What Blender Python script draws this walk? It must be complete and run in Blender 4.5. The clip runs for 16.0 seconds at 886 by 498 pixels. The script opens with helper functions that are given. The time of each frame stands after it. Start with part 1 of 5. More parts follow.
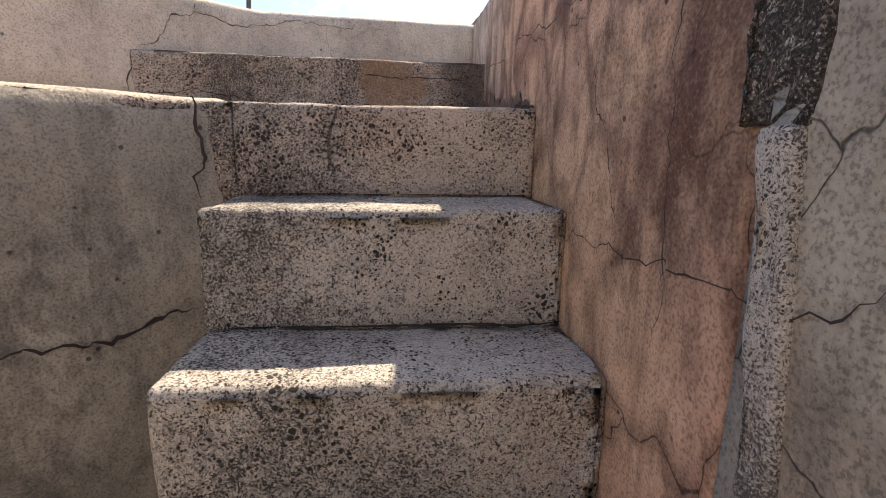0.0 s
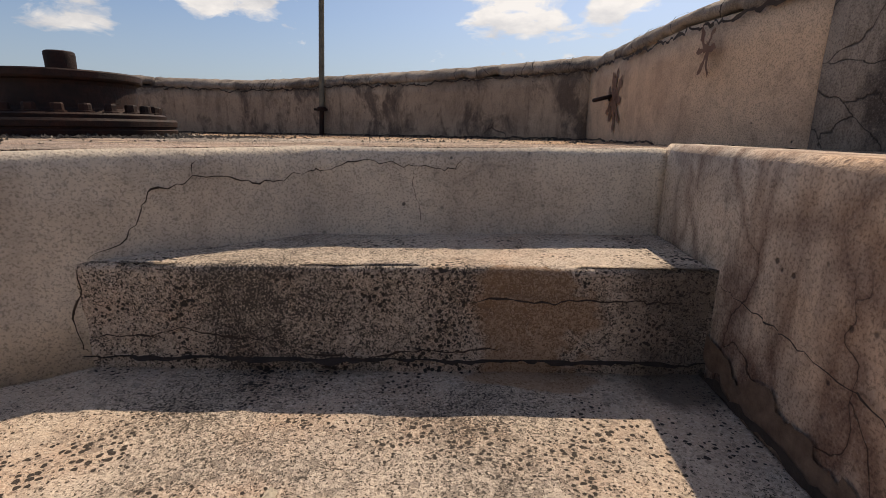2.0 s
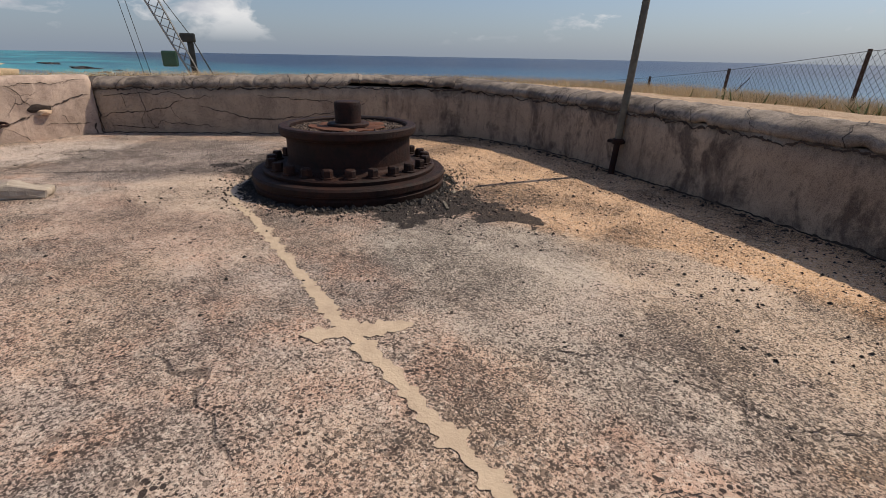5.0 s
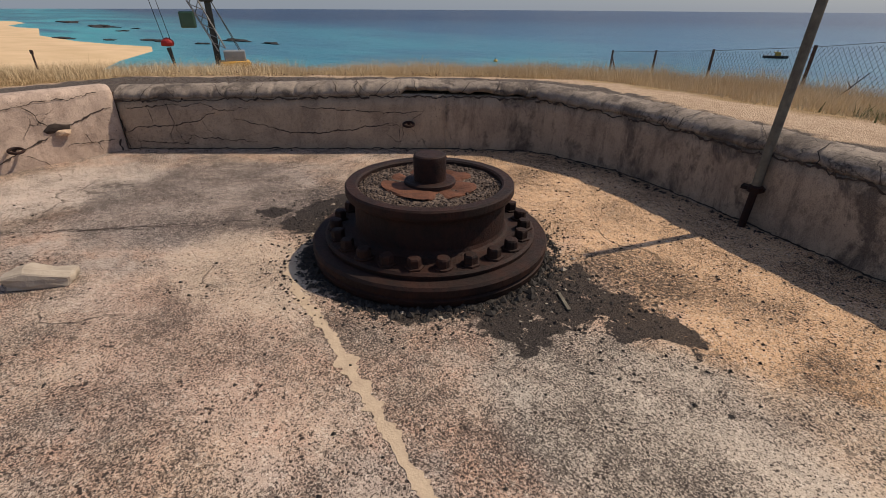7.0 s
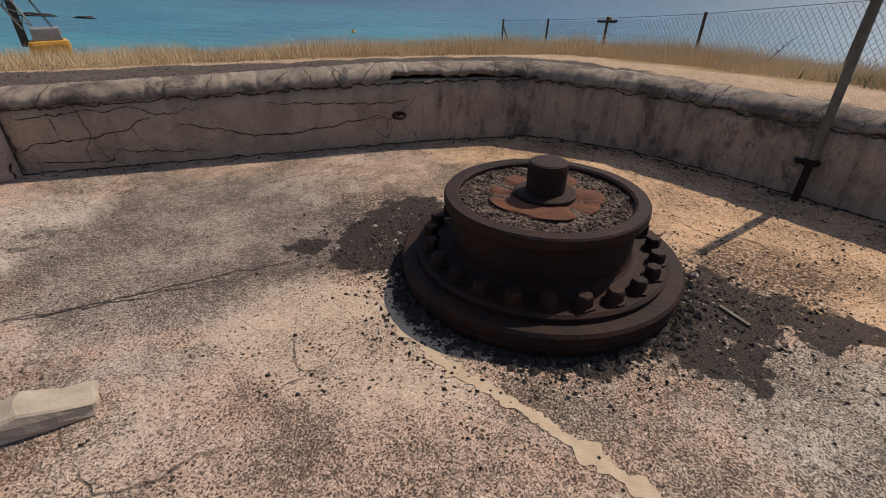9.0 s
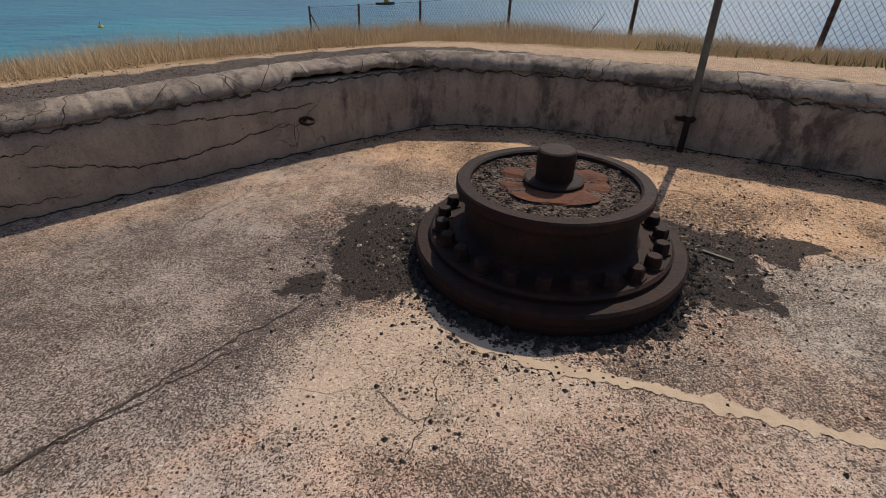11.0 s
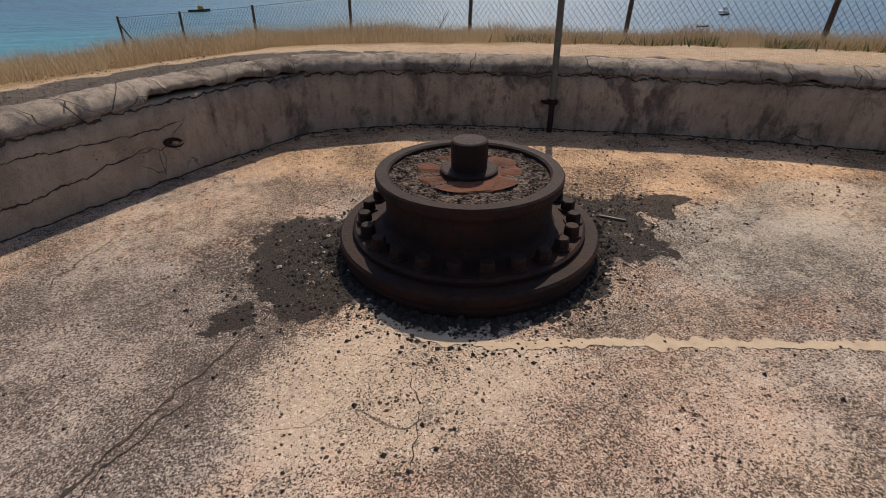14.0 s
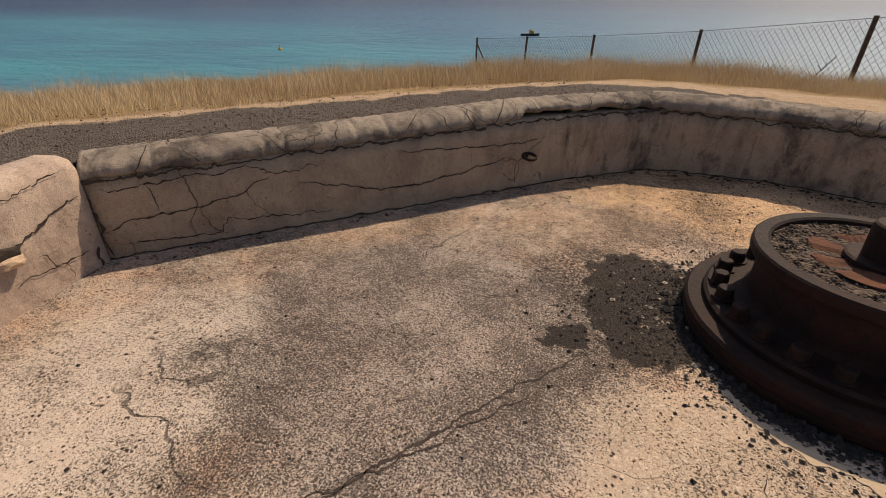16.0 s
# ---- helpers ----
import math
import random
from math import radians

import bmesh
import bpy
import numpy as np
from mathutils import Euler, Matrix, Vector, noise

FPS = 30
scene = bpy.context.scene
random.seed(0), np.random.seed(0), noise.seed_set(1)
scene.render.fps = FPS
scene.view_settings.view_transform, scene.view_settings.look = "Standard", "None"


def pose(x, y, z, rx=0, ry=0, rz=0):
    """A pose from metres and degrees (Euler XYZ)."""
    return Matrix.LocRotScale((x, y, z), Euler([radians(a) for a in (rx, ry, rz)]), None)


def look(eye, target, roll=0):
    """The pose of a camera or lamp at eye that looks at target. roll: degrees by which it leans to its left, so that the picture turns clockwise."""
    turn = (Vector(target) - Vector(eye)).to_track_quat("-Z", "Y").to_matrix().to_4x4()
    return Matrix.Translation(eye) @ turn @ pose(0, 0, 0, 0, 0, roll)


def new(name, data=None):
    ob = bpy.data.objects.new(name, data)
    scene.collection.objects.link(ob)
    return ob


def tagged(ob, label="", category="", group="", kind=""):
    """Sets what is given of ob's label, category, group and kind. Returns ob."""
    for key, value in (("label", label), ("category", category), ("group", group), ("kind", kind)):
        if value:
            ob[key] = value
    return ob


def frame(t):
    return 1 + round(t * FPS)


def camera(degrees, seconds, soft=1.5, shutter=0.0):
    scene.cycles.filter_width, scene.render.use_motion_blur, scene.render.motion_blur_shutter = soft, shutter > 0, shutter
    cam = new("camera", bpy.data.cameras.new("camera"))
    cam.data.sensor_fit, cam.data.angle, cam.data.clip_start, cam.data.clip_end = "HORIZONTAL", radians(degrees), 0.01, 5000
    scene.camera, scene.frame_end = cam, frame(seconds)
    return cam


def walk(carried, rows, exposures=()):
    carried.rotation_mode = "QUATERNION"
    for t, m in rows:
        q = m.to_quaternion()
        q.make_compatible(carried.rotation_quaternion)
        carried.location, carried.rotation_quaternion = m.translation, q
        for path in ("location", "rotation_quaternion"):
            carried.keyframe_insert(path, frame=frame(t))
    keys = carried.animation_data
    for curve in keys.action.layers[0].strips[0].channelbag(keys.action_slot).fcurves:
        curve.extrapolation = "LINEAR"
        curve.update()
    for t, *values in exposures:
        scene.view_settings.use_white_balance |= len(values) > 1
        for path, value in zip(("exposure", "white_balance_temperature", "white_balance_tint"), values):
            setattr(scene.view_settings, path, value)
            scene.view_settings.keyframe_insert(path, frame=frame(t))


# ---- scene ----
cam = camera(85.6, 16.0, soft=0.9)
PATH = [
    (0, (0.182, 0.41, -0.602), (0.374, 2.359, -1.012), 1.0),
    (0.5, (0.081, 0.638, -0.407), (0.277, 2.585, -0.821), 1.0),
    (1, (0.11, 0.885, -0.308), (0.216, 2.834, -0.744), 0.6),
    (1.5, (0.093, 1.271, -0.141), (0.092, 3.218, -0.598), 0.3),
    (2, (0.012, 1.569, 0.075), (-0.101, 3.506, -0.41), 0.5),
    (2.5, (0.006, 1.736, 0.246), (-0.256, 3.651, -0.269), 0.6),
    (3, (-0.024, 1.938, 0.481), (-0.515, 3.791, -0.086), 1.2),
    (3.5, (-0.18, 2.102, 0.558), (-0.859, 3.881, -0.051), 1.1),
    (4, (-0.185, 2.33, 0.733), (-1.10, 3.985, 0.107), 0.8),
    (4.5, (-0.12, 2.578, 0.829), (-1.215, 4.105, 0.15), 0.4),
    (6.8, (-1.096, 3.223, 1.427), (-2.302, 4.544, 0.533), 0.5),
    (7, (-1.209, 3.203, 1.405), (-2.389, 4.543, 0.504), 0.3),
    (7.5, (-1.558, 3.14, 1.445), (-2.663, 4.52, 0.511), 0.6),
    (8, (-1.939, 3.135, 1.413), (-2.94, 4.58, 0.459), 0.8),
    (8.5, (-2.291, 3.07, 1.414), (-3.171, 4.581, 0.443), 0.6),
    (8.7, (-2.427, 3.025, 1.412), (-3.255, 4.56, 0.433), 0.5),
    (10.8, (-3.566, 2.905, 1.455), (-3.702, 4.607, 0.414), 0.2),
    (11, (-3.637, 2.885, 1.449), (-3.694, 4.595, 0.414), 0.1),
    (11.5, (-3.817, 2.903, 1.477), (-3.689, 4.619, 0.458), 0.1),
    (12, (-4.038, 2.988, 1.482), (-3.761, 4.694, 0.474), -0.0),
    (12.5, (-4.133, 3.024, 1.469), (-3.753, 4.713, 0.468), -0.2),
    (13, (-4.131, 3.029, 1.458), (-3.684, 4.7, 0.455), -0.5),
    (13.5, (-4.049, 2.98, 1.465), (-3.578, 4.633, 0.443), -0.7),
    (14, (-3.964, 2.927, 1.437), (-3.485, 4.571, 0.404), -0.6),
    (14.5, (-3.957, 2.899, 1.418), (-3.532, 4.558, 0.386), -0.4),
    (15, (-4.098, 2.94, 1.43), (-3.911, 4.654, 0.416), -0.2),
    (15.5, (-4.31, 2.975, 1.451), (-4.456, 4.711, 0.469), -0.1),
    (16, (-4.448, 2.931, 1.489), (-4.974, 4.613, 0.544), 0.1),
]
LIGHT = [(0.0, 1.54, 7000, 11), (0.5, 1.08, 7100, 11), (1.0, 0.88, 7500, 12), (1.5, 0.47, 7500, 12), (2.0, 0.26, 7300, 12), (2.5, 0.15, 7000, 11), (3.0, 0.15, 7000, 11), (4.0, 0.2, 6700, 10), (4.5, 0.12, 6600, 10), (7.0, 0.0, 6900, 11), (11.0, -0.12, 6600, 10), (12.5, -0.2, 6600, 10), (14.5, 0.05, 7000, 10), (16.0, 0.05, 7800, 12)]
walk(cam, [(t, look(eye, target, roll)) for t, eye, target, roll in PATH], LIGHT)

# ---- world, sun ----
SUN_EL, SUN_AZ = radians(49.5), math.atan2(0.454, 0.891)   # height; bearing from +y towards +x
sun_dir = Vector((math.sin(SUN_AZ) * math.cos(SUN_EL), math.cos(SUN_AZ) * math.cos(SUN_EL), math.sin(SUN_EL)))
sun = new("sun", bpy.data.lights.new("sun", "SUN"))
sun.data.energy, sun.data.angle, sun.data.color = 3.7, radians(0.55), (1.0, 0.89, 0.75)
sun.matrix_world = look((0, 0, 30), Vector((0, 0, 30)) - sun_dir)


class Graph:
    """Short calls for building a node tree."""

    def __init__(self, tree):
        self.tree = tree

    def add(self, kind, ins=None, **props):
        n = self.tree.nodes.new(kind)
        for k, v in props.items():
            setattr(n, k, v)
        for k, v in (ins or {}).items():
            self.put(n.inputs[k], v)
        return n

    def put(self, sock, v):
        if isinstance(v, bpy.types.NodeSocket):
            self.tree.links.new(v, sock)
        elif isinstance(v, tuple) and len(v) == 3 and sock.type == "RGBA":
            sock.default_value = (*v, 1)
        else:
            sock.default_value = v

    def pos(self):
        return self.add("ShaderNodeNewGeometry").outputs["Position"]

    def scaled(self, vec, s, offset=(0, 0, 0)):
        return self.add("ShaderNodeMapping", {"Vector": vec, "Scale": s, "Location": offset}).outputs[0]

    def noise(self, vec, scale, detail=4.0, rough=0.55, distort=0.0):
        return self.add("ShaderNodeTexNoise", {"Vector": vec, "Scale": scale, "Detail": detail, "Roughness": rough, "Distortion": distort}).outputs[0]

    def voronoi(self, vec, scale, feature="F1", rnd=1.0):
        return self.add("ShaderNodeTexVoronoi", {"Vector": vec, "Scale": scale, "Randomness": rnd}, feature=feature).outputs["Distance"]

    def warp(self, vec, scale, amount):
        n = self.add("ShaderNodeTexNoise", {"Vector": vec, "Scale": scale, "Detail": 3.0})
        c = self.add("ShaderNodeVectorMath", {0: n.outputs["Color"], 1: (0.5, 0.5, 0.5)}, operation="SUBTRACT").outputs[0]
        m = self.add("ShaderNodeVectorMath", {0: c, "Scale": amount}, operation="SCALE").outputs[0]
        return self.add("ShaderNodeVectorMath", {0: vec, 1: m}, operation="ADD").outputs[0]

    def math(self, op, a, b=0.0, clamp=False):
        return self.add("ShaderNodeMath", {0: a, 1: b}, operation=op, use_clamp=clamp).outputs[0]

    def step(self, v, lo, hi):
        """0 below lo, 1 above hi (or the other way round when lo > hi)."""
        a, b, t0, t1 = (lo, hi, 0.0, 1.0) if lo < hi else (hi, lo, 1.0, 0.0)
        return self.add("ShaderNodeMapRange", {"Value": v, "From Min": a, "From Max": b, "To Min": t0, "To Max": t1}, clamp=True).outputs[0]

    def mix(self, f, a, b, blend="MIX"):
        n = self.add("ShaderNodeMix", data_type="RGBA", blend_type=blend)
        self.put(n.inputs[0], f), self.put(n.inputs[6], a), self.put(n.inputs[7], b)
        return n.outputs[2]

    def bump(self, h, strength, dist, normal=None):
        ins = {"Height": h, "Strength": strength, "Distance": dist}
        if normal is not None:
            ins["Normal"] = normal
        return self.add("ShaderNodeBump", ins).outputs[0]

    def axes(self, vec):
        return self.add("ShaderNodeSeparateXYZ", {0: vec}).outputs

    def spot(self, vec, x, y, rx, ry):
        """About 0 at an ellipse's middle, 1 on its rim (seen from above)."""
        v = self.add("ShaderNodeMapping", {"Vector": vec, "Location": (-x / rx, -y / ry, 0), "Scale": (1 / rx, 1 / ry, 0)}).outputs[0]
        return self.add("ShaderNodeVectorMath", {0: v}, operation="LENGTH").outputs["Value"]


def material(name, rough=0.9, metal=0.0):
    m = bpy.data.materials.new(name)
    m.use_nodes = True
    b = m.node_tree.nodes["Principled BSDF"]
    b.inputs["Roughness"].default_value, b.inputs["Metallic"].default_value = rough, metal
    b.inputs["Specular IOR Level"].default_value = 0.3
    return m, Graph(m.node_tree), b.inputs


def build_world():
    w = bpy.data.worlds.new("sky")
    scene.world = w
    w.use_nodes = True
    g = Graph(w.node_tree)
    bg = w.node_tree.nodes["Background"]
    sky = g.add("ShaderNodeTexSky", sky_type="NISHITA", sun_disc=False, sun_elevation=SUN_EL, sun_rotation=SUN_AZ, air_density=1.0, dust_density=1.6, ozone_density=1.0)
    d = g.add("ShaderNodeTexCoord").outputs["Generated"]
    ax = g.axes(d)
    puff = g.warp(g.scaled(d, (4.6, 4.6, 11.0)), 1.4, 0.5)
    big = g.math("ADD", g.noise(puff, 1.0, 8.0, 0.56), g.math("MULTIPLY", g.math("SUBTRACT", g.noise(d, 2.2, 2.0), 0.5), 0.22))
    cover = g.step(big, 0.56, 0.625)
    cover = g.math("MULTIPLY", cover, g.step(ax[2], 0.015, 0.06))
    shade = g.step(g.noise(g.scaled(d, (4, 4, 9), (0.3, 0.1, 0.6)), 1.6, 6.0, 0.6), 0.34, 0.60)
    cloud = g.mix(shade, (5.4, 5.7, 6.4), (9.2, 9.2, 9.3))
    low = g.step(ax[2], 0.20, 0.0)
    blue = g.mix(1.0, sky.outputs[0], (0.80, 0.92, 1.12), "MULTIPLY")
    hazy = g.mix(g.math("MULTIPLY", low, 0.55), blue, (4.1, 4.9, 6.3))
    g.put(bg.inputs[0], g.mix(g.math("MULTIPLY", cover, 0.9), hazy, cloud))
    bg.inputs[1].default_value = 0.085


build_world()


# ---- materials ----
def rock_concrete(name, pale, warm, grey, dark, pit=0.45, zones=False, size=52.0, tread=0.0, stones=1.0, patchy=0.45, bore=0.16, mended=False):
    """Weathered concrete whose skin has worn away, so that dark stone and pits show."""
    m, g, out = material(name, 0.93)
    p = g.pos()
    big, mid = g.noise(p, 0.9, 3), g.noise(p, 3.5, 4, 0.6)
    col = g.mix(g.step(big, 0.40, 0.62), pale, grey)
    col = g.mix(g.step(mid, 0.46, 0.68), col, warm)
    col = g.mix(g.math("MULTIPLY", g.step(g.noise(p, 11, 4, 0.65), 0.45, 0.75), 0.5), col, g.mix(0.5, grey, dark))
    wear = g.noise(g.warp(p, 1.5, 0.3), 1.5, 6, 0.66)
    if zones:
        ax = g.axes(p)
        far = g.math("MULTIPLY", g.math("ADD", g.math("MULTIPLY", g.math("ADD", ax[0], 2.9), 0.49), g.math("MULTIPLY", g.math("SUBTRACT", ax[1], 7.65), 0.872)), -1.0)
        far = g.math("ADD", far, g.math("MULTIPLY", mid, 1.3))
        sand = g.math("MULTIPLY", g.step(far, 2.35, 1.9), g.step(g.math("ADD", ax[0], g.math("MULTIPLY", mid, 0.7)), -5.4, -5.0))
        col = g.mix(g.math("MULTIPLY", sand, 0.85), col, (0.66, 0.40, 0.215))
        pw = g.warp(p, 3.0, 0.35)
        left = g.step(g.spot(pw, -6.25, 4.0, 0.75, 0.85), 1.0, 0.7)
        drab = g.step(g.spot(pw, -5.15, 4.75, 1.15, 1.05), 1.0, 0.8)
        col = g.mix(g.math("MULTIPLY", drab, 0.75), col, (0.46, 0.375, 0.325))
        lime = g.step(g.spot(pw, -1.55, 4.75, 0.75, 0.55), 1.0, 0.75)
        col = g.mix(g.math("MULTIPLY", lime, 0.6), col, (0.47, 0.43, 0.36))
        rosy = g.step(g.spot(pw, -3.3, 3.75, 1.0, 0.45), 1.0, 0.6)
        col = g.mix(g.math("MULTIPLY", rosy, 0.55), col, (0.55, 0.37, 0.28))
        col = g.mix(g.math("MULTIPLY", left, 0.7), col, (0.60, 0.50, 0.42))
        patch = g.step(g.spot(pw, -0.75, 4.7, 1.25, 0.75), 1.0, 0.85)
        col = g.mix(g.math("MULTIPLY", patch, 0.6), col, (0.55, 0.46, 0.37))
        clean = g.step(g.spot(pw, -3.75, 4.3, 0.75, 0.42), 1.0, 0.7)
        col = g.mix(g.math("MULTIPLY", clean, 0.7), col, (0.50, 0.38, 0.28))
        wear = g.math("SUBTRACT", g.math("ADD", wear, g.math("MULTIPLY", drab, 0.06)), g.math("MULTIPLY", g.math("MAXIMUM", clean, g.math("MULTIPLY", left, 0.5)), 0.2))
        wear = g.math("SUBTRACT", wear, g.math("MULTIPLY", sand, 0.06))
    pv = g.warp(p, 60, 0.012)
    fine = g.noise(pv, size, 5, 0.72)
    small = g.noise(pv, size * 2.3, 3, 0.6)
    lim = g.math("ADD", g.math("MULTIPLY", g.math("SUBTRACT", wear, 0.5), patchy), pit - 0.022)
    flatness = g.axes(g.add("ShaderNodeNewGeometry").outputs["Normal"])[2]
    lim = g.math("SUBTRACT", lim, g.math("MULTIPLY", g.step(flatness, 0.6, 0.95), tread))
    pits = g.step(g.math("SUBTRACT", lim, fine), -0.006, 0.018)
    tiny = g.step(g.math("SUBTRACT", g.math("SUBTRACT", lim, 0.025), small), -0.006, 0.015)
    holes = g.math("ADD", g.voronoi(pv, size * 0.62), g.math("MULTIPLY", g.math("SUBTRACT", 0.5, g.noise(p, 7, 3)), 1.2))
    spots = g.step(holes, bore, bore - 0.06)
    worm = g.noise(g.warp(p, 40, 0.015), size * 1.75, 3, 0.55)
    deep = g.math("ADD", g.math("MULTIPLY", g.math("SUBTRACT", wear, 0.5), patchy), pit)
    deep = g.math("ADD", deep, g.math("MULTIPLY", g.math("SUBTRACT", g.noise(p, size * 0.30, 4, 0.65), 0.5), 0.34))
    flatness = g.axes(g.add("ShaderNodeNewGeometry").outputs["Normal"])[2]
    deep = g.math("SUBTRACT", deep, g.math("MULTIPLY", g.step(flatness, 0.6, 0.95), tread * 1.3))
    carved = g.step(g.math("SUBTRACT", deep, worm), -0.008, 0.022)
    grit = g.noise(p, 200, 2, 0.6)
    col = g.mix(g.math("MULTIPLY", g.step(fine, 0.52, 0.60), 0.35), col, (0.80, 0.68, 0.54))
    col = g.mix(g.math("MULTIPLY", g.step(grit, 0.48, 0.30), 0.30), col, dark)
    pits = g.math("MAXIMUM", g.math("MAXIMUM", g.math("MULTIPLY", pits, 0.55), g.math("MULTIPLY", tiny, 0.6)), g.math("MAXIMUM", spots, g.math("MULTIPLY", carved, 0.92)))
    for k, (scale, part_dark, part_pale) in enumerate(((size * 0.5, 0.055, 0.97), (size * 1.0, 0.15, 0.88), (size * 1.65, 0.24, 0.80))):
        v = g.add("ShaderNodeTexVoronoi", {"Vector": pv, "Scale": scale})
        pick = g.axes(v.outputs["Color"])
        amount = g.math("ADD", part_dark, g.math("MULTIPLY", g.math("SUBTRACT", wear, 0.5), 0.7))
        stone = g.math("MULTIPLY", g.step(g.math("SUBTRACT", amount, pick[0]), 0.0, 0.01), g.step(g.math("ADD", v.outputs["Distance"], g.math("MULTIPLY", pick[2], 0.35)), 0.66, 0.58))
        chalk = g.math("MULTIPLY", g.step(pick[1], part_pale, part_pale + 0.03), g.step(v.outputs["Distance"], 0.55, 0.40))
        col = g.mix(g.math("MULTIPLY", chalk, 0.48 * stones), col, (0.86, 0.76, 0.63))
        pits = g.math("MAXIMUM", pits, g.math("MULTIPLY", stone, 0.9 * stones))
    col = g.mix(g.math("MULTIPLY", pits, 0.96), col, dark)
    if zones:
        pd = g.warp(g.warp(g.warp(p, 3.5, 0.34), 12, 0.26), 50, 0.09)
        near = g.step(g.spot(pd, -3.13, 5.24, 0.82, 0.80), 1.0, 0.95)
        lobe = g.step(g.spot(pd, -4.05, 5.36, 0.34, 0.58), 1.0, 0.93)
        foot = g.step(g.spot(pd, -4.42, 4.90, 0.13, 0.10), 1.0, 0.93)
        arm = g.step(g.spot(pd, -2.22, 5.18, 0.26, 0.48), 1.0, 0.93)
        tail = g.step(g.spot(pd, -1.80, 5.36, 0.34, 0.16), 1.0, 0.93)
        tar = g.math("MAXIMUM", g.math("MAXIMUM", near, g.math("MAXIMUM", lobe, arm)), g.math("MAXIMUM", foot, tail))
        tar = g.math("MULTIPLY", tar, g.step(g.noise(p, 9, 6, 0.75), 0.62, 0.59))
        dusty = g.math("MAXIMUM", g.step(g.spot(pd, -1.98, 5.72, 0.44, 0.50), 1.0, 0.6), g.step(g.spot(pd, -4.32, 5.52, 0.42, 0.46), 1.0, 0.6))
        speck = g.step(g.noise(p, 42, 5, 0.75), 0.53, 0.50)
        tar = g.math("MAXIMUM", tar, g.math("MULTIPLY", g.math("MULTIPLY", dusty, speck), 0.8))
        through_tar = g.step(g.noise(pv, 22, 5, 0.75), 0.665, 0.645)
        tar = g.math("MULTIPLY", tar, through_tar)
        bits = g.step(g.math("ADD", g.voronoi(pd, 26), g.math("MULTIPLY", g.spot(p, -3.3, 5.1, 1.5, 1.3), 0.32)), 0.42, 0.36)
        tar = g.math("MAXIMUM", tar, g.math("MULTIPLY", bits, 0.9))
        grain = g.mix(g.step(g.noise(p, 110, 4, 0.7), 0.42, 0.62), (0.008, 0.006, 0.006), (0.070, 0.054, 0.045))
        col = g.mix(g.math("MULTIPLY", tar, 0.95), col, grain)
    if mended:
        pm = g.warp(g.warp(p, 9, 0.10), 30, 0.04)
        col = g.mix(g.math("MULTIPLY", g.step(g.spot(pm, 0.17, 2.59, 0.17, 0.055), 1.0, 0.8), 0.62), col, (0.36, 0.21, 0.115))
        col = g.mix(g.math("MULTIPLY", g.step(g.spot(pm, 0.50, 2.58, 0.17, 0.12), 1.0, 0.55), 0.75), col, (0.055, 0.042, 0.034))
    net = g.voronoi(g.warp(p, 2.2, 0.5), 0.8, "DISTANCE_TO_EDGE")
    crack = g.math("MULTIPLY", g.step(net, 0.006, 0.002), g.step(g.noise(p, 1.1, 2), 0.5, 0.6))
    col = g.mix(g.math("MULTIPLY", crack, 0.6), col, dark)
    h = g.math("SUBTRACT", g.math("MULTIPLY", g.math("ADD", fine, grit), 0.4), g.math("ADD", g.math("MULTIPLY", pits, 0.8), crack))
    nrm = g.bump(h, 0.9, 0.007)
    nrm = g.bump(g.noise(p, 9, 5, 0.6), 0.35, 0.02, nrm)
    g.put(out["Base Color"], col), g.put(out["Normal"], nrm)
    return m


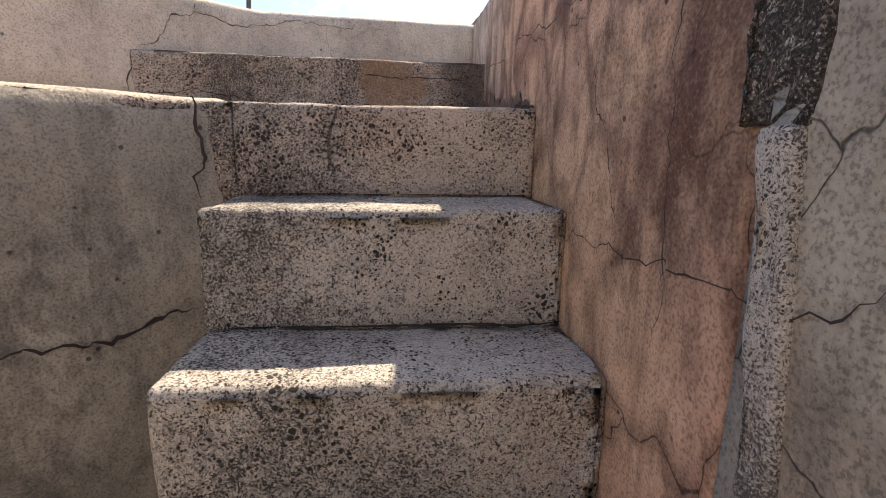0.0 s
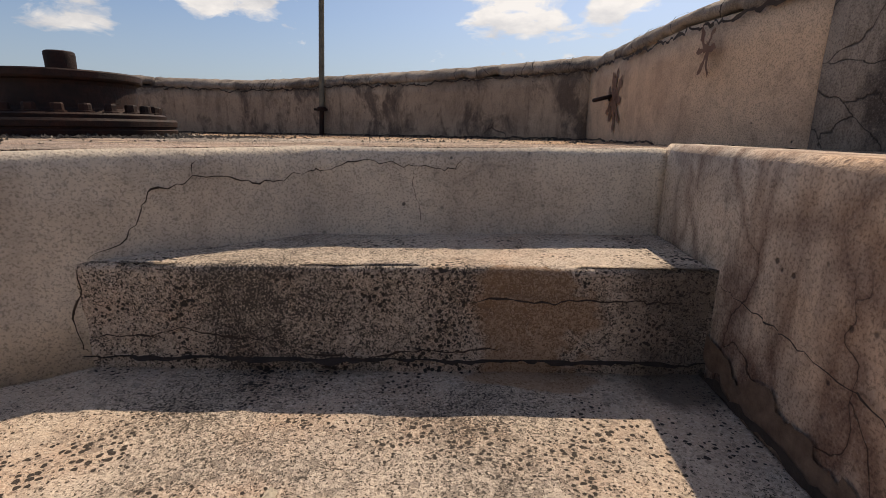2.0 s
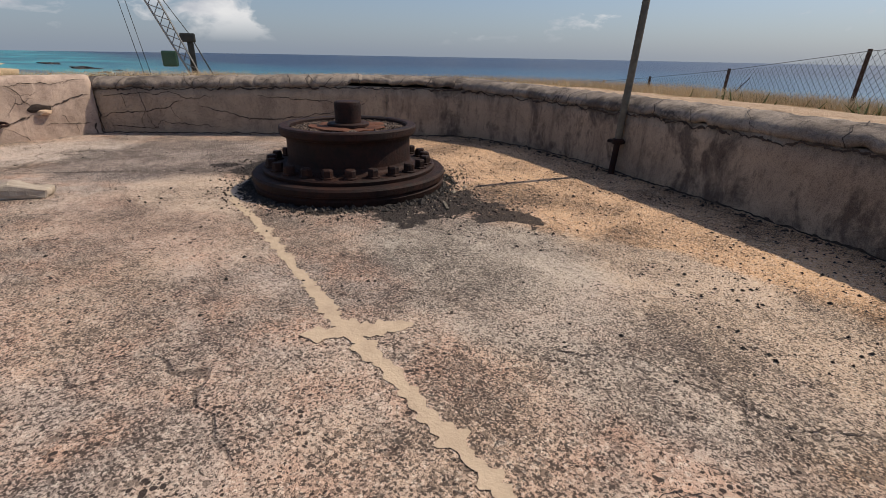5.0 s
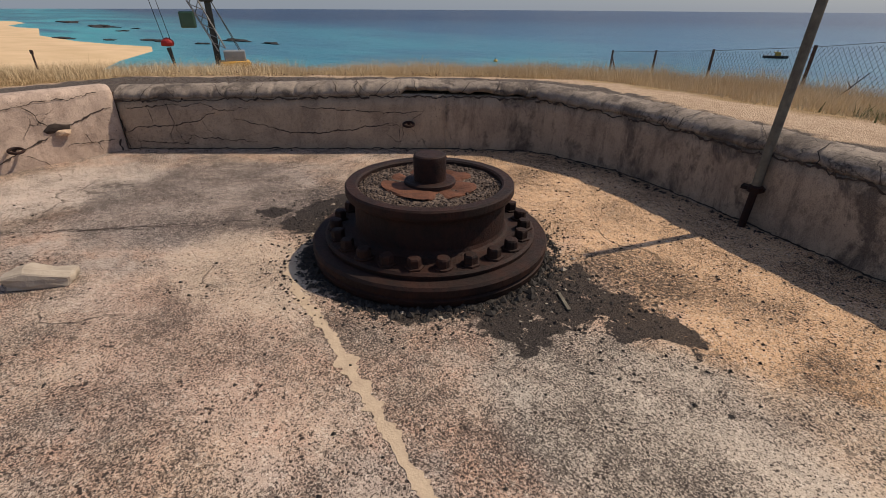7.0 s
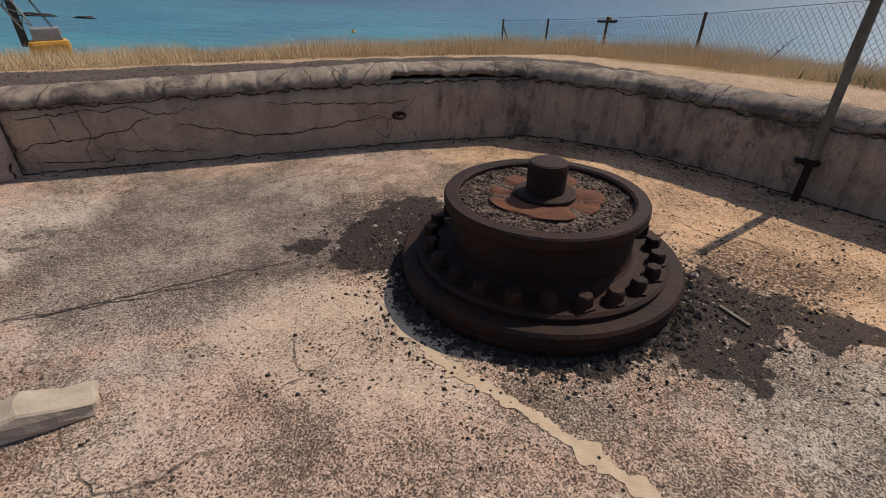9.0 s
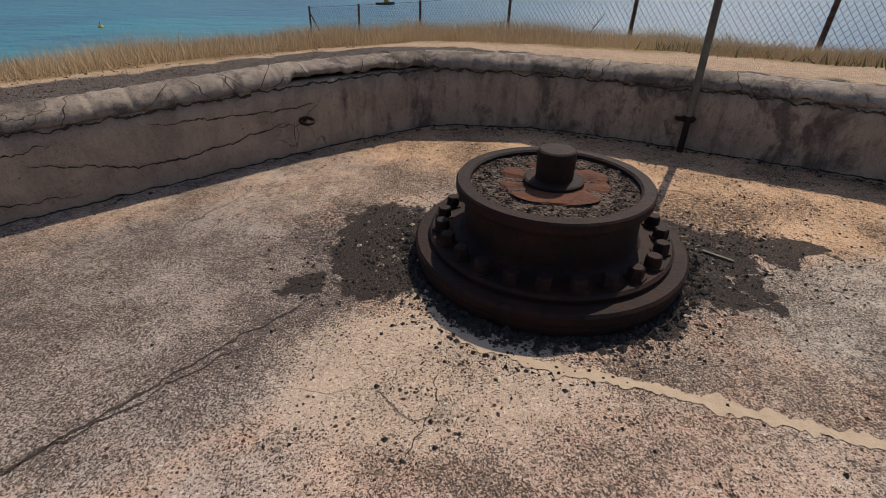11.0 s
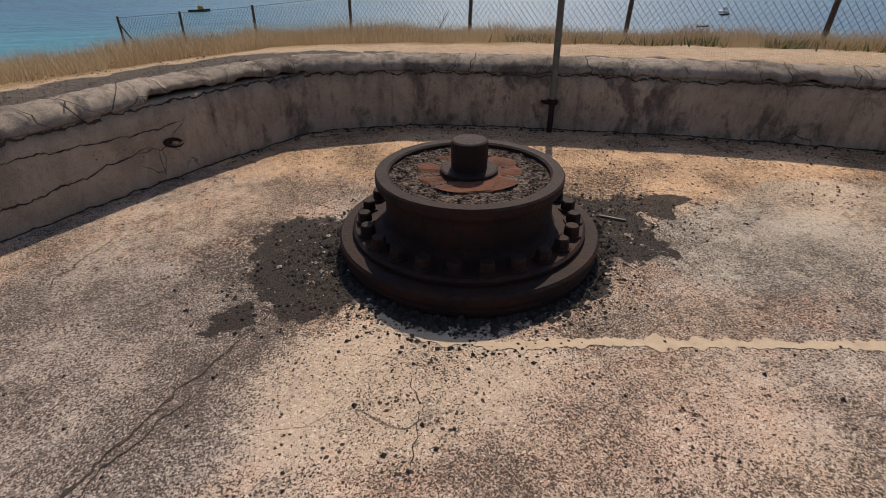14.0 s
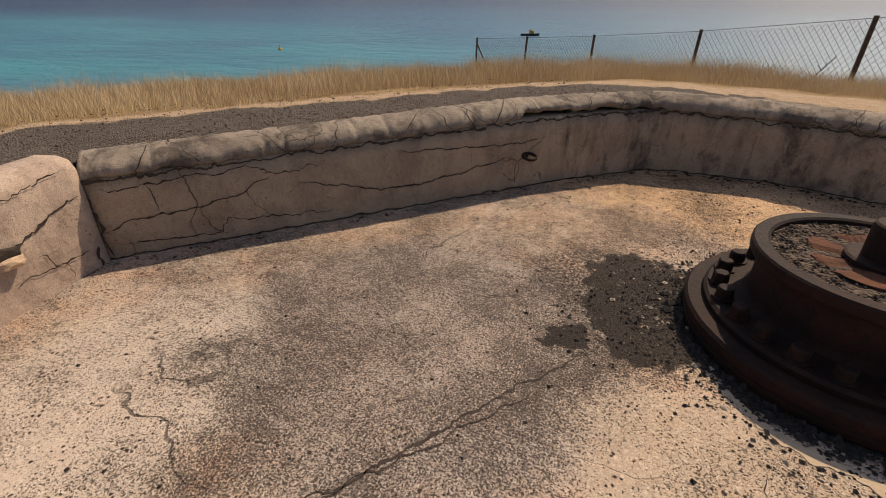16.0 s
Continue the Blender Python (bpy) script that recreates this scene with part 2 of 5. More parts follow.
def plaster(name, light, tint, stain, dark, cracks=0.6, net=1.6, streak=0.5, wide=0.010, blot=0.5, seep=0.0, cells=(1.0, 1.0, 1.0), upper=None):
    """Old cement render: blotches, run-down streaks and a net of cracks."""
    m, g, out = material(name, 0.9)
    p = g.pos()
    big, mid = g.noise(p, 0.8, 4, 0.6), g.noise(p, 3.2, 5, 0.62)
    col = g.mix(g.step(big, 0.38, 0.62), light, tint)
    if upper:
        there = g.math("ADD", g.axes(p)[1], g.math("MULTIPLY", g.math("SUBTRACT", mid, 0.5), 1.6))
        col = g.mix(g.step(there, 2.05, 2.65), col, upper)
    col = g.mix(g.math("MULTIPLY", g.step(mid, 0.48, 0.75), 0.6), col, stain)
    run = g.noise(g.scaled(p, (7, 7, 0.9)), 1.0, 4, 0.6)
    col = g.mix(g.math("MULTIPLY", g.step(run, 0.52, 0.70), streak), col, stain)
    smear = g.noise(g.warp(g.scaled(p, (2.6, 2.6, 1.7)), 1.0, 0.8), 1.0, 6, 0.68)
    col = g.mix(g.math("MULTIPLY", g.step(smear, 0.51, 0.60), blot), col, g.mix(0.35, stain, dark))
    col = g.mix(g.math("MULTIPLY", g.step(g.noise(p, 28, 4, 0.7), 0.5, 0.8), 0.35), col, dark)
    col = g.mix(g.math("MULTIPLY", g.step(g.noise(g.scaled(p, (16, 16, 5)), 1.0, 6, 0.75), 0.53, 0.66), 0.5 * blot), col, dark)
    edge = g.voronoi(g.scaled(g.warp(g.warp(p, 1.6, 0.45), 9, 0.09), cells), net, "DISTANCE_TO_EDGE")
    keep = g.step(g.noise(p, 1.3, 2), 0.62 - 0.3 * cracks, 0.70 - 0.3 * cracks)
    crack = g.math("MULTIPLY", g.step(edge, wide, wide * 0.25), keep)
    halo = g.math("MULTIPLY", g.math("MULTIPLY", g.step(edge, 0.075, 0.0), keep), g.step(mid, 0.35, 0.6))
    col = g.mix(g.math("MULTIPLY", halo, 0.7 * cracks), col, stain)
    if seep:
        band = g.math("SUBTRACT", g.math("ADD", edge, 0.10), g.math("MULTIPLY", smear, 0.36))
        band = g.math("ADD", band, g.math("MULTIPLY", g.math("SUBTRACT", g.noise(p, 20, 4, 0.65), 0.5), 0.07))
        col = g.mix(g.math("MULTIPLY", g.step(band, 0.05, -0.07), seep), col, stain)
    col = g.mix(g.math("MULTIPLY", crack, 0.85), col, dark)
    grit = g.noise(p, 170, 3, 0.65)
    col = g.mix(g.math("MULTIPLY", g.step(grit, 0.5, 0.38), 0.45), col, dark)
    col = g.mix(g.math("MULTIPLY", g.step(grit, 0.55, 0.75), 0.25), col, (0.62, 0.54, 0.44))
    pock = g.math("MULTIPLY", g.step(g.voronoi(p, 18), 0.12, 0.07), g.step(g.noise(p, 2.2, 2), 0.52, 0.58))
    col = g.mix(g.math("MULTIPLY", pock, 0.8), col, dark)
    h = g.math("SUBTRACT", g.math("MULTIPLY", g.math("ADD", g.noise(p, 60, 5, 0.7), grit), 0.30), g.math("ADD", crack, pock))
    nrm = g.bump(h, 0.6, 0.006)
    nrm = g.bump(g.noise(p, 7, 5, 0.6), 0.5, 0.03, nrm)
    g.put(out["Base Color"], col), g.put(out["Normal"], nrm)
    return m


def iron(name, a, b, c, rough=0.75, metal=0.35):
    """Rusted cast iron."""
    m, g, out = material(name, rough, metal)
    p = g.pos()
    col = g.mix(g.step(g.noise(p, 5, 5, 0.65), 0.40, 0.65), a, b)
    col = g.mix(g.step(g.noise(p, 26, 4, 0.7), 0.50, 0.75), col, c)
    h = g.noise(p, 45, 5, 0.7)
    out["Specular IOR Level"].default_value = 0.24
    g.put(out["Base Color"], col), g.put(out["Normal"], g.bump(h, 0.8, 0.008))
    return m


def plain(name, a, b, scale=6.0, rough=0.85, metal=0.0, bump=0.3):
    m, g, out = material(name, rough, metal)
    p = g.pos()
    n = g.noise(p, scale, 5, 0.65)
    g.put(out["Base Color"], g.mix(g.step(n, 0.3, 0.7), a, b))
    g.put(out["Normal"], g.bump(g.noise(p, scale * 7, 4), bump, 0.01))
    return m


def grains(name, cols, scale, rough=0.95):
    """Loose gravel or rubble: a colour for each stone."""
    m, g, out = material(name, rough)
    p = g.pos()
    v = g.add("ShaderNodeTexVoronoi", {"Vector": p, "Scale": scale})
    r = g.axes(v.outputs["Color"])[0]
    col = g.mix(g.step(r, 0.2, 0.8), cols[0], cols[1])
    col = g.mix(g.step(g.noise(p, 2.5, 4), 0.45, 0.7), col, cols[2])
    g.put(out["Base Color"], col)
    g.put(out["Normal"], g.bump(g.math("MULTIPLY", v.outputs["Distance"], -1.0), 0.8, 0.02))
    return m


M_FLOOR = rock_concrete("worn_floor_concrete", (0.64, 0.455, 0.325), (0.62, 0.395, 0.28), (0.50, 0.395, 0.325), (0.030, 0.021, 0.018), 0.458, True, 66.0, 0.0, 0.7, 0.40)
M_STRIP = rock_concrete("rough_grey_concrete", (0.62, 0.55, 0.47), (0.54, 0.46, 0.37), (0.50, 0.45, 0.40), (0.06, 0.05, 0.042), 0.45, False, 170.0, 0.0, 0.25)
M_STEP = rock_concrete("worn_step_concrete", (0.54, 0.475, 0.40), (0.49, 0.42, 0.345), (0.42, 0.385, 0.35), (0.026, 0.023, 0.020), 0.452, False, 112.0, 0.0, 0.5, 0.50, 0.19)
M_LANDING = rock_concrete("worn_landing_concrete", (0.58, 0.465, 0.36), (0.53, 0.385, 0.285), (0.47, 0.395, 0.33), (0.032, 0.026, 0.022), 0.445, False, 110.0, 0.045, 0.45, 0.55, 0.20, True)
M_WALL = plaster("grey_beige_render", (0.47, 0.35, 0.25), (0.39, 0.29, 0.21), (0.13, 0.092, 0.07), (0.05, 0.037, 0.03), 0.12, 1.3, 0.45, 0.010, 0.85)
M_LEFT = plaster("beige_render", (0.70, 0.60, 0.475), (0.60, 0.52, 0.43), (0.34, 0.275, 0.225), (0.08, 0.066, 0.055), 0.12, 1.1, 0.30, 0.010, 0.22)
M_WING = plaster("pink_grey_render", (0.58, 0.435, 0.34), (0.50, 0.375, 0.295), (0.26, 0.18, 0.14), (0.06, 0.045, 0.037), 0.3, 2.0, 0.3, 0.008, 0.35)
M_TAN = plaster("tan_render", (0.47, 0.35, 0.245), (0.40, 0.295, 0.21), (0.20, 0.145, 0.11), (0.05, 0.037, 0.03), 0.2, 1.6, 0.3, 0.008, 0.25)
M_CHEEK = plaster("grey_green_render", (0.46, 0.395, 0.305), (0.37, 0.325, 0.26), (0.155, 0.13, 0.105), (0.05, 0.042, 0.036), 0.12, 1.1, 0.45, 0.010, 0.7)
M_PALE = plaster("pale_warm_render", (0.72, 0.51, 0.345), (0.63, 0.44, 0.30), (0.26, 0.17, 0.12), (0.06, 0.045, 0.035), 0.12, 1.1, 0.25, 0.010, 0.25)
M_STAIRWALL = plaster("ochre_pink_render", (0.66, 0.43, 0.27), (0.62, 0.36, 0.255), (0.14, 0.066, 0.043), (0.045, 0.025, 0.018), 0.62, 3.4, 0.85, 0.005, 0.75, 0.6, (1.0, 1.15, 0.75), (0.62, 0.50, 0.39))
M_PIER = plaster("grey_patched_render", (0.46, 0.41, 0.33), (0.40, 0.33, 0.25), (0.20, 0.15, 0.11), (0.04, 0.032, 0.027), 0.6, 2.2, 0.4, 0.005, 0.45)
M_COPING = plaster("grey_cement_coping", (0.40, 0.325, 0.255), (0.27, 0.215, 0.17), (0.10, 0.076, 0.062), (0.035, 0.027, 0.023), 0.45, 3.6, 0.4, 0.012, 0.8)
M_CRACK = plain("crack_shadowed_dirt", (0.030, 0.022, 0.018), (0.07, 0.05, 0.04), 20)
M_IRON = iron("rusted_iron", (0.017, 0.0082, 0.0063), (0.037, 0.0130, 0.008), (0.007, 0.005, 0.0045), 0.70, 0.0)
M_RUST = iron("orange_rust_plate", (0.155, 0.062, 0.034), (0.10, 0.042, 0.026), (0.045, 0.024, 0.017), 0.9, 0.0)
M_CRUMB = grains("rust_scale_gravel", ((0.05, 0.035, 0.028), (0.14, 0.10, 0.075), (0.06, 0.04, 0.03)), 55)
M_TAR = plain("crumbled_asphalt", (0.016, 0.014, 0.013), (0.05, 0.042, 0.036), 40)
M_CEMENT = plain("cream_cement_fill", (0.56, 0.43, 0.30), (0.44, 0.33, 0.23), 14)
M_ROCK = plain("broken_render_lump", (0.46, 0.385, 0.30), (0.34, 0.28, 0.215), 12)
M_POLE = plain("weathered_grey_paint", (0.20, 0.175, 0.13), (0.10, 0.085, 0.065), 14, 0.7, 0.2)
M_POST = plain("rusted_fence_post", (0.055, 0.035, 0.028), (0.09, 0.055, 0.04), 14, 0.8, 0.2)
M_WIRE = plain("galvanised_wire", (0.16, 0.16, 0.155), (0.10, 0.095, 0.09), 8, 0.55, 0.6)
# dark tones stand for the shade inside the broken corner's gap
M_GAP = rock_concrete("gap_shade_rubble_concrete", (0.20, 0.15, 0.11), (0.13, 0.09, 0.065), (0.10, 0.08, 0.065), (0.02, 0.017, 0.015), 0.5, False, 150.0)


# ---- mesh helpers ----
def part(name, bm, mat, parent=None, label="", smooth=False):
    """Links a bmesh as one mesh object, under a thing if one is given."""
    me = bpy.data.meshes.new(name)
    bmesh.ops.recalc_face_normals(bm, faces=bm.faces[:])
    bm.to_mesh(me)
    bm.free()
    for p in me.polygons:
        p.use_smooth = smooth
    me.materials.append(mat)
    ob = new(name, me)
    if parent:
        ob.parent = parent
    if label:
        ob["label"] = label
    return ob


def thing(name, label, category, group="", at=(0, 0, 0), kind=""):
    ob = new(name)
    ob.empty_display_size = 0.1
    ob.location = at
    return tagged(ob, label, category, group, kind)


def sheet(name, verts, faces, mat, parent=None, smooth=False):
    me = bpy.data.meshes.new(name)
    me.from_pydata(verts, [], faces)
    me.materials.append(mat)
    for p in me.polygons:
        p.use_smooth = smooth
    ob = new(name, me)
    if parent:
        ob.parent = parent
    return ob


def box(x0, x1, y0, y1, z0, z1, bevel=0.0, seg=2):
    bm = bmesh.new()
    bmesh.ops.create_cube(bm, size=1.0)
    for v in bm.verts:
        v.co = Vector(((x0 + x1) / 2 + v.co.x * (x1 - x0), (y0 + y1) / 2 + v.co.y * (y1 - y0), (z0 + z1) / 2 + v.co.z * (z1 - z0)))
    if bevel:
        bmesh.ops.bevel(bm, geom=bm.edges[:], offset=bevel, segments=seg, affect="EDGES", profile=0.6)
    return bm


def roughen(bm, amp, scale, fine=0.0, seed=0.0):
    bm.normal_update()
    for v in bm.verts:
        q = v.co * scale + Vector((seed, seed * 1.7, seed * 0.3))
        a = noise.noise(q) * amp + (noise.noise(q * 5.3) * fine if fine else 0.0)
        v.co += v.normal * a


def prism(poly, z0, z1, bevel=0.0, cut=0.0, amp=0.0, fine=0.0, scale=4.0, seed=0.0):
    """An upright prism over a plan outline, its top edge rounded, its faces cut up and made uneven."""
    bm = bmesh.new()
    low = [bm.verts.new((x, y, z0)) for x, y in poly]
    top = [bm.verts.new((x, y, z1)) for x, y in poly]
    n = len(poly)
    bm.faces.new(top)
    for i in range(n):
        bm.faces.new((low[i], low[(i + 1) % n], top[(i + 1) % n], top[i]))
    bm.faces.new(low[::-1])
    bmesh.ops.recalc_face_normals(bm, faces=bm.faces[:])
    if cut:
        xs, ys = [p[0] for p in poly], [p[1] for p in poly]
        for axis, lo, hi in ((0, min(xs), max(xs)), (1, min(ys), max(ys)), (2, z0, z1)):
            c = lo + cut
            while c < hi - 0.3 * cut:
                co, no = [0, 0, 0], [0, 0, 0]
                co[axis], no[axis] = c, 1
                bmesh.ops.bisect_plane(bm, geom=bm.verts[:] + bm.edges[:] + bm.faces[:], plane_co=co, plane_no=no)
                c += cut
    if bevel:
        es = [e for e in bm.edges if len(e.link_faces) == 2 and e.calc_face_angle(0) > 0.6 and max(v.co.z for v in e.verts) > z0 + 0.01]
        bmesh.ops.bevel(bm, geom=es, offset=bevel, segments=3, affect="EDGES", profile=0.5)
    if amp:
        roughen(bm, amp, scale, fine, seed)
    return bm


def along(poly, step):
    """Plan points along an open line, with the outward mitre at each (outward: to the left of the way)."""
    pts, out = [Vector((*p, 0)) for p in poly], []
    nrm = []
    for a, b in zip(pts, pts[1:]):
        d = (b - a).normalized()
        nrm.append(Vector((-d.y, d.x, 0)))
    for i, p in enumerate(pts):
        if i == 0 or i == len(pts) - 1:
            m = nrm[0] if i == 0 else nrm[-1]
        else:
            m = (nrm[i - 1] + nrm[i]).normalized()
            m = m / max(0.5, m.dot(nrm[i]))
        out.append((p, m))
    res, s = [], 0.0
    for i in range(len(out) - 1):
        (p, m), (q, k) = out[i], out[i + 1]
        length = (q - p).length
        cnt = max(1, round(length / step))
        for j in range(cnt):
            f = j / cnt
            mid = nrm[i]
            w = m if j == 0 else mid
            res.append((p.lerp(q, f), w, s + f * length))
        s += length
    res.append((out[-1][0], out[-1][1], s))
    return res


def sweep(poly, profile, step=0.06, wobble=0.0, wave=3.0, closed=True, chip=None):
    """A profile of (outward offset, height) carried along a plan line."""
    bm = bmesh.new()
    rows = []
    for p, m, s in along(poly, step):
        row = []
        for k, (o, z) in enumerate(profile):
            co = p + m * o + Vector((0, 0, z))
            if wobble:
                co += m.normalized() * noise.noise(co * wave) * wobble + m.normalized() * noise.noise(co * wave * 5) * wobble * 0.35
                co.z += noise.noise(co * wave * 1.3 + Vector((9, 2, 5))) * wobble * (0.6 if k else 0.3)
            if chip:
                co = chip(co, m.normalized(), s, k)
            row.append(bm.verts.new(co))
        rows.append(row)
    n = len(profile)
    for a, b in zip(rows, rows[1:]):
        for k in range(n if closed else n - 1):
            bm.faces.new((a[k], b[k], b[(k + 1) % n], a[(k + 1) % n]))
    if closed:
        bm.faces.new(rows[0][::-1])
        bm.faces.new(rows[-1])
    return bm


def lathe(profile, seg=64, centre=(0, 0, 0)):
    """A turned shape from (radius, height) pairs."""
    bm = bmesh.new()
    rings = []
    for r, z in profile:
        if r < 1e-5:
            rings.append([bm.verts.new((centre[0], centre[1], centre[2] + z))])
        else:
            rings.append([bm.verts.new((centre[0] + r * math.cos(6.28318531 * i / seg), centre[1] + r * math.sin(6.28318531 * i / seg), centre[2] + z)) for i in range(seg)])
    for a, b in zip(rings, rings[1:]):
        for i in range(seg):
            j = (i + 1) % seg
            if len(a) == 1 and len(b) > 1:
                bm.faces.new((a[0], b[j], b[i]))
            elif len(b) == 1 and len(a) > 1:
                bm.faces.new((a[i], a[j], b[0]))
            elif len(a) > 1:
                bm.faces.new((a[i], a[j], b[j], b[i]))
    return bm


def tube(a, b, r0, r1=None, seg=10, bm=None):
    """A round bar from a to b."""
    a, b, r1 = Vector(a), Vector(b), r0 if r1 is None else r1
    bm = bm or bmesh.new()
    q = (b - a).to_track_quat("Z", "Y")
    lo, hi = [], []
    for i in range(seg):
        c = Vector((math.cos(6.28318531 * i / seg), math.sin(6.28318531 * i / seg), 0))
        lo.append(bm.verts.new(a + q @ (c * r0)))
        hi.append(bm.verts.new(b + q @ (c * r1)))
    for i in range(seg):
        j = (i + 1) % seg
        bm.faces.new((lo[i], lo[j], hi[j], hi[i]))
    bm.faces.new(lo[::-1]), bm.faces.new(hi)
    return bm


def torus(centre, axis, big, small, seg=28, ring=10):
    bm = bmesh.new()
    q = Vector(axis).to_track_quat("Z", "Y")
    rows = []
    for i in range(seg):
        a = 6.28318531 * i / seg
        rows.append([bm.verts.new(Vector(centre) + q @ Vector(((big + small * math.cos(b)) * math.cos(a), (big + small * math.cos(b)) * math.sin(a), small * math.sin(b)))) for b in (6.28318531 * k / ring for k in range(ring))])
    for i in range(seg):
        for k in range(ring):
            bm.faces.new((rows[i][k], rows[(i + 1) % seg][k], rows[(i + 1) % seg][(k + 1) % ring], rows[i][(k + 1) % ring]))
    return bm


def lump(centre, size, seed, rough=0.35, level=2):
    """A broken stone."""
    bm = bmesh.new()
    bmesh.ops.create_icosphere(bm, subdivisions=level, radius=1.0)
    for v in bm.verts:
        k = 1 + rough * noise.noise(v.co * 1.3 + Vector((seed, 0, seed)))
        v.co = Vector(centre) + Vector((v.co.x * size[0] * k, v.co.y * size[1] * k, max(-0.6, v.co.z) * size[2] * k))
    return bm


# ---- the gun platform ----
PED = (-3.13, 5.26)                                   # middle of the gun base
PARAPET = [(-7.23, 4.81), (-4.66, 7.15), (-3.90, 7.70), (-2.93, 7.66), (-2.32, 7.42), (-1.68, 7.09), (-0.76, 6.60), (0.04, 6.12), (0.90, 5.50), (0.98, 3.95), (1.15, 3.30)]
STEP_X0, STEP_X1 = -0.250, 0.578
LIP = [(0.585, 3.03), (-0.450, 2.94), (-1.12, 2.39), (-2.75, 1.25)]

platform = [(1.6, -2.2), (1.6, 6.2), (0.04, 6.6), (-1.68, 7.4), (-2.93, 8.0), (-4.1, 8.0), (-7.6, 5.0), (-7.4, 1.35)] + [(x, y + 0.035) for x, y in LIP[::-1]] + [(0.61, -2.2)]


def rise(x, y):
    """The floor comes up a little towards the steps."""
    past = y - (2.94 + min(0.0, (x + 0.45) * 0.69))
    return 0.026 * max(0.0, 1 - max(0.0, past) / 1.6)


slab = prism(platform, -2.6, 0.0, 0.0, 0.25)
for v in slab.verts:
    if v.co.z > -0.01:
        v.co.z += rise(v.co.x, v.co.y)
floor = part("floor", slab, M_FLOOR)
tagged(floor, "worn beige concrete gun platform with dark pits and stains", "floor", kind="structure")
# stairs: each step a block of its own
stairs = thing("stairs", "steep pitted grey concrete steps up to the platform", "stairs", kind="structure")
FRONT = [(-1.012, 1.195), (-0.735, 1.472), (-0.488, 1.768)]


def step_block(z, y0, y1, x0, x1, rise, seed):
    return part("step", prism([(x0, y0), (x1, y0), (x1, y1), (x0, y1)], z - rise, z, 0.020, 0.03, 0.006, 0.0035, 6.0, seed), M_STEP, stairs, smooth=True)


for k, (z, y) in enumerate(FRONT[:2]):
    step_block(z, y, y + 0.34, STEP_X0, STEP_X1, 0.29, k + 1.0)
for k in range(4):
    step_block(-1.275 - 0.26 * k, 0.91 - 0.29 * k, 0.91 - 0.29 * k + 0.34, STEP_X0, STEP_X1, 0.29, k + 5.0)
landing = prism([(STEP_X1, 1.768), (STEP_X1, 3.08), (-0.40, 3.0), (-3.2, 1.2), (-3.2, 0.30), (-1.5, 0.82), (-0.60, 1.55), (-0.345, 1.758), (STEP_X0, 1.768)], -0.76, -0.488, 0.018, 0.05, 0.005, 0.003, 6.0, 3.0)
part("landing", landing, M_LANDING, stairs, smooth=True)
top_step = prism([(STEP_X1, 2.640), (STEP_X1, 3.06), (-0.44, 2.98), (-0.98, 2.52), (-0.90, 2.568)], -0.52, -0.229, 0.016, 0.03, 0.005, 0.003, 6.0, 4.0)
part("step", top_step, M_LANDING, stairs, smooth=True)
# cheek below the landing
cheek = part("wall_stair_cheek", sweep([(STEP_X0 - 0.012, 2.2), (STEP_X0 - 0.012, 1.776), (-0.346, 1.745), (-0.60, 1.53), (-1.5, 0.80), (-3.2, 0.28), (-3.25, -0.6)][::-1], [(0.0, -2.3), (0.0, -1.9), (0.0, -1.5), (0.0, -1.2), (0.0, -1.0), (0.0, -0.8), (0.0, -0.65), (0.002, -0.535), (0.012, -0.494), (0.035, -0.480), (0.06, -0.50), (0.06, -2.3)], 0.05, 0.006, 3.0), M_CHEEK, smooth=True)
tagged(cheek, "grey beige rendered wall below the landing", "wall", kind="structure")
# rendered faces of the lip and the stair's wall, 12 mm thick on the slab
lip_face = sweep([(x, y - 0.001) for x, y in LIP[::-1]], [(0.0, -0.49), (0.0, -0.32), (0.0, -0.16), (0.0, -0.03), (0.004, 0.006), (0.018, 0.024), (0.05, 0.024), (0.10, 0.0), (0.10, -0.49)], 0.035, 0.005, 5.0)
for v in lip_face.verts:
    v.co.y -= 0.012
tagged(part("wall_platform_edge", lip_face, M_LEFT, smooth=True), "cracked beige render on the platform edge", "wall", kind="structure")
SIDE = [(0.0, -2.3), (0.0, -1.6), (0.0, -1.3), (0.0, -1.0), (0.0, -0.7), (0.0, -0.4), (0.0, -0.2), (0.0, -0.03), (0.003, 0.02), (0.02, 0.040), (0.10, 0.040), (0.24, 0.034), (0.36, 0.0), (0.36, -2.3)]
stair_wall = part("wall_stair", sweep([(0.574, 3.05), (0.574, 0.89)], SIDE, 0.05, 0.006, 2.5), M_STAIRWALL, smooth=True)
tagged(stair_wall, "ochre and pink stained render with dark cracks beside the steps", "wall", kind="structure")
tagged(part("wall_stair_lower", sweep([(0.569, 0.89), (0.569, -2.2)], SIDE, 0.05, 0.006, 2.5), M_PIER, smooth=True), "grey patched render at the foot of the steps", "wall", kind="structure")
strip = prism([(0.553, 0.840), (0.59, 0.840), (0.59, 0.893), (0.553, 0.888)], -2.2, -0.575, 0.008, 0.02, 0.004, 0.004, 14.0, 7.0)
for v in strip.verts:
    v.co.y += 0.11 * (v.co.z + 0.575)
tagged(part("trim_corner_strip", strip, M_STRIP, smooth=True), "rough exposed concrete corner strip, broken off at the top", "corner strip", kind="structure")
# a solid block for the open gap; the gap's shade is its dark colour
gap = prism([(0.566, 0.832), (0.59, 0.832), (0.59, 0.945), (0.566, 0.935)], -0.575, 0.02, 0.01, 0.02, 0.010, 0.008, 9.0, 9.0)
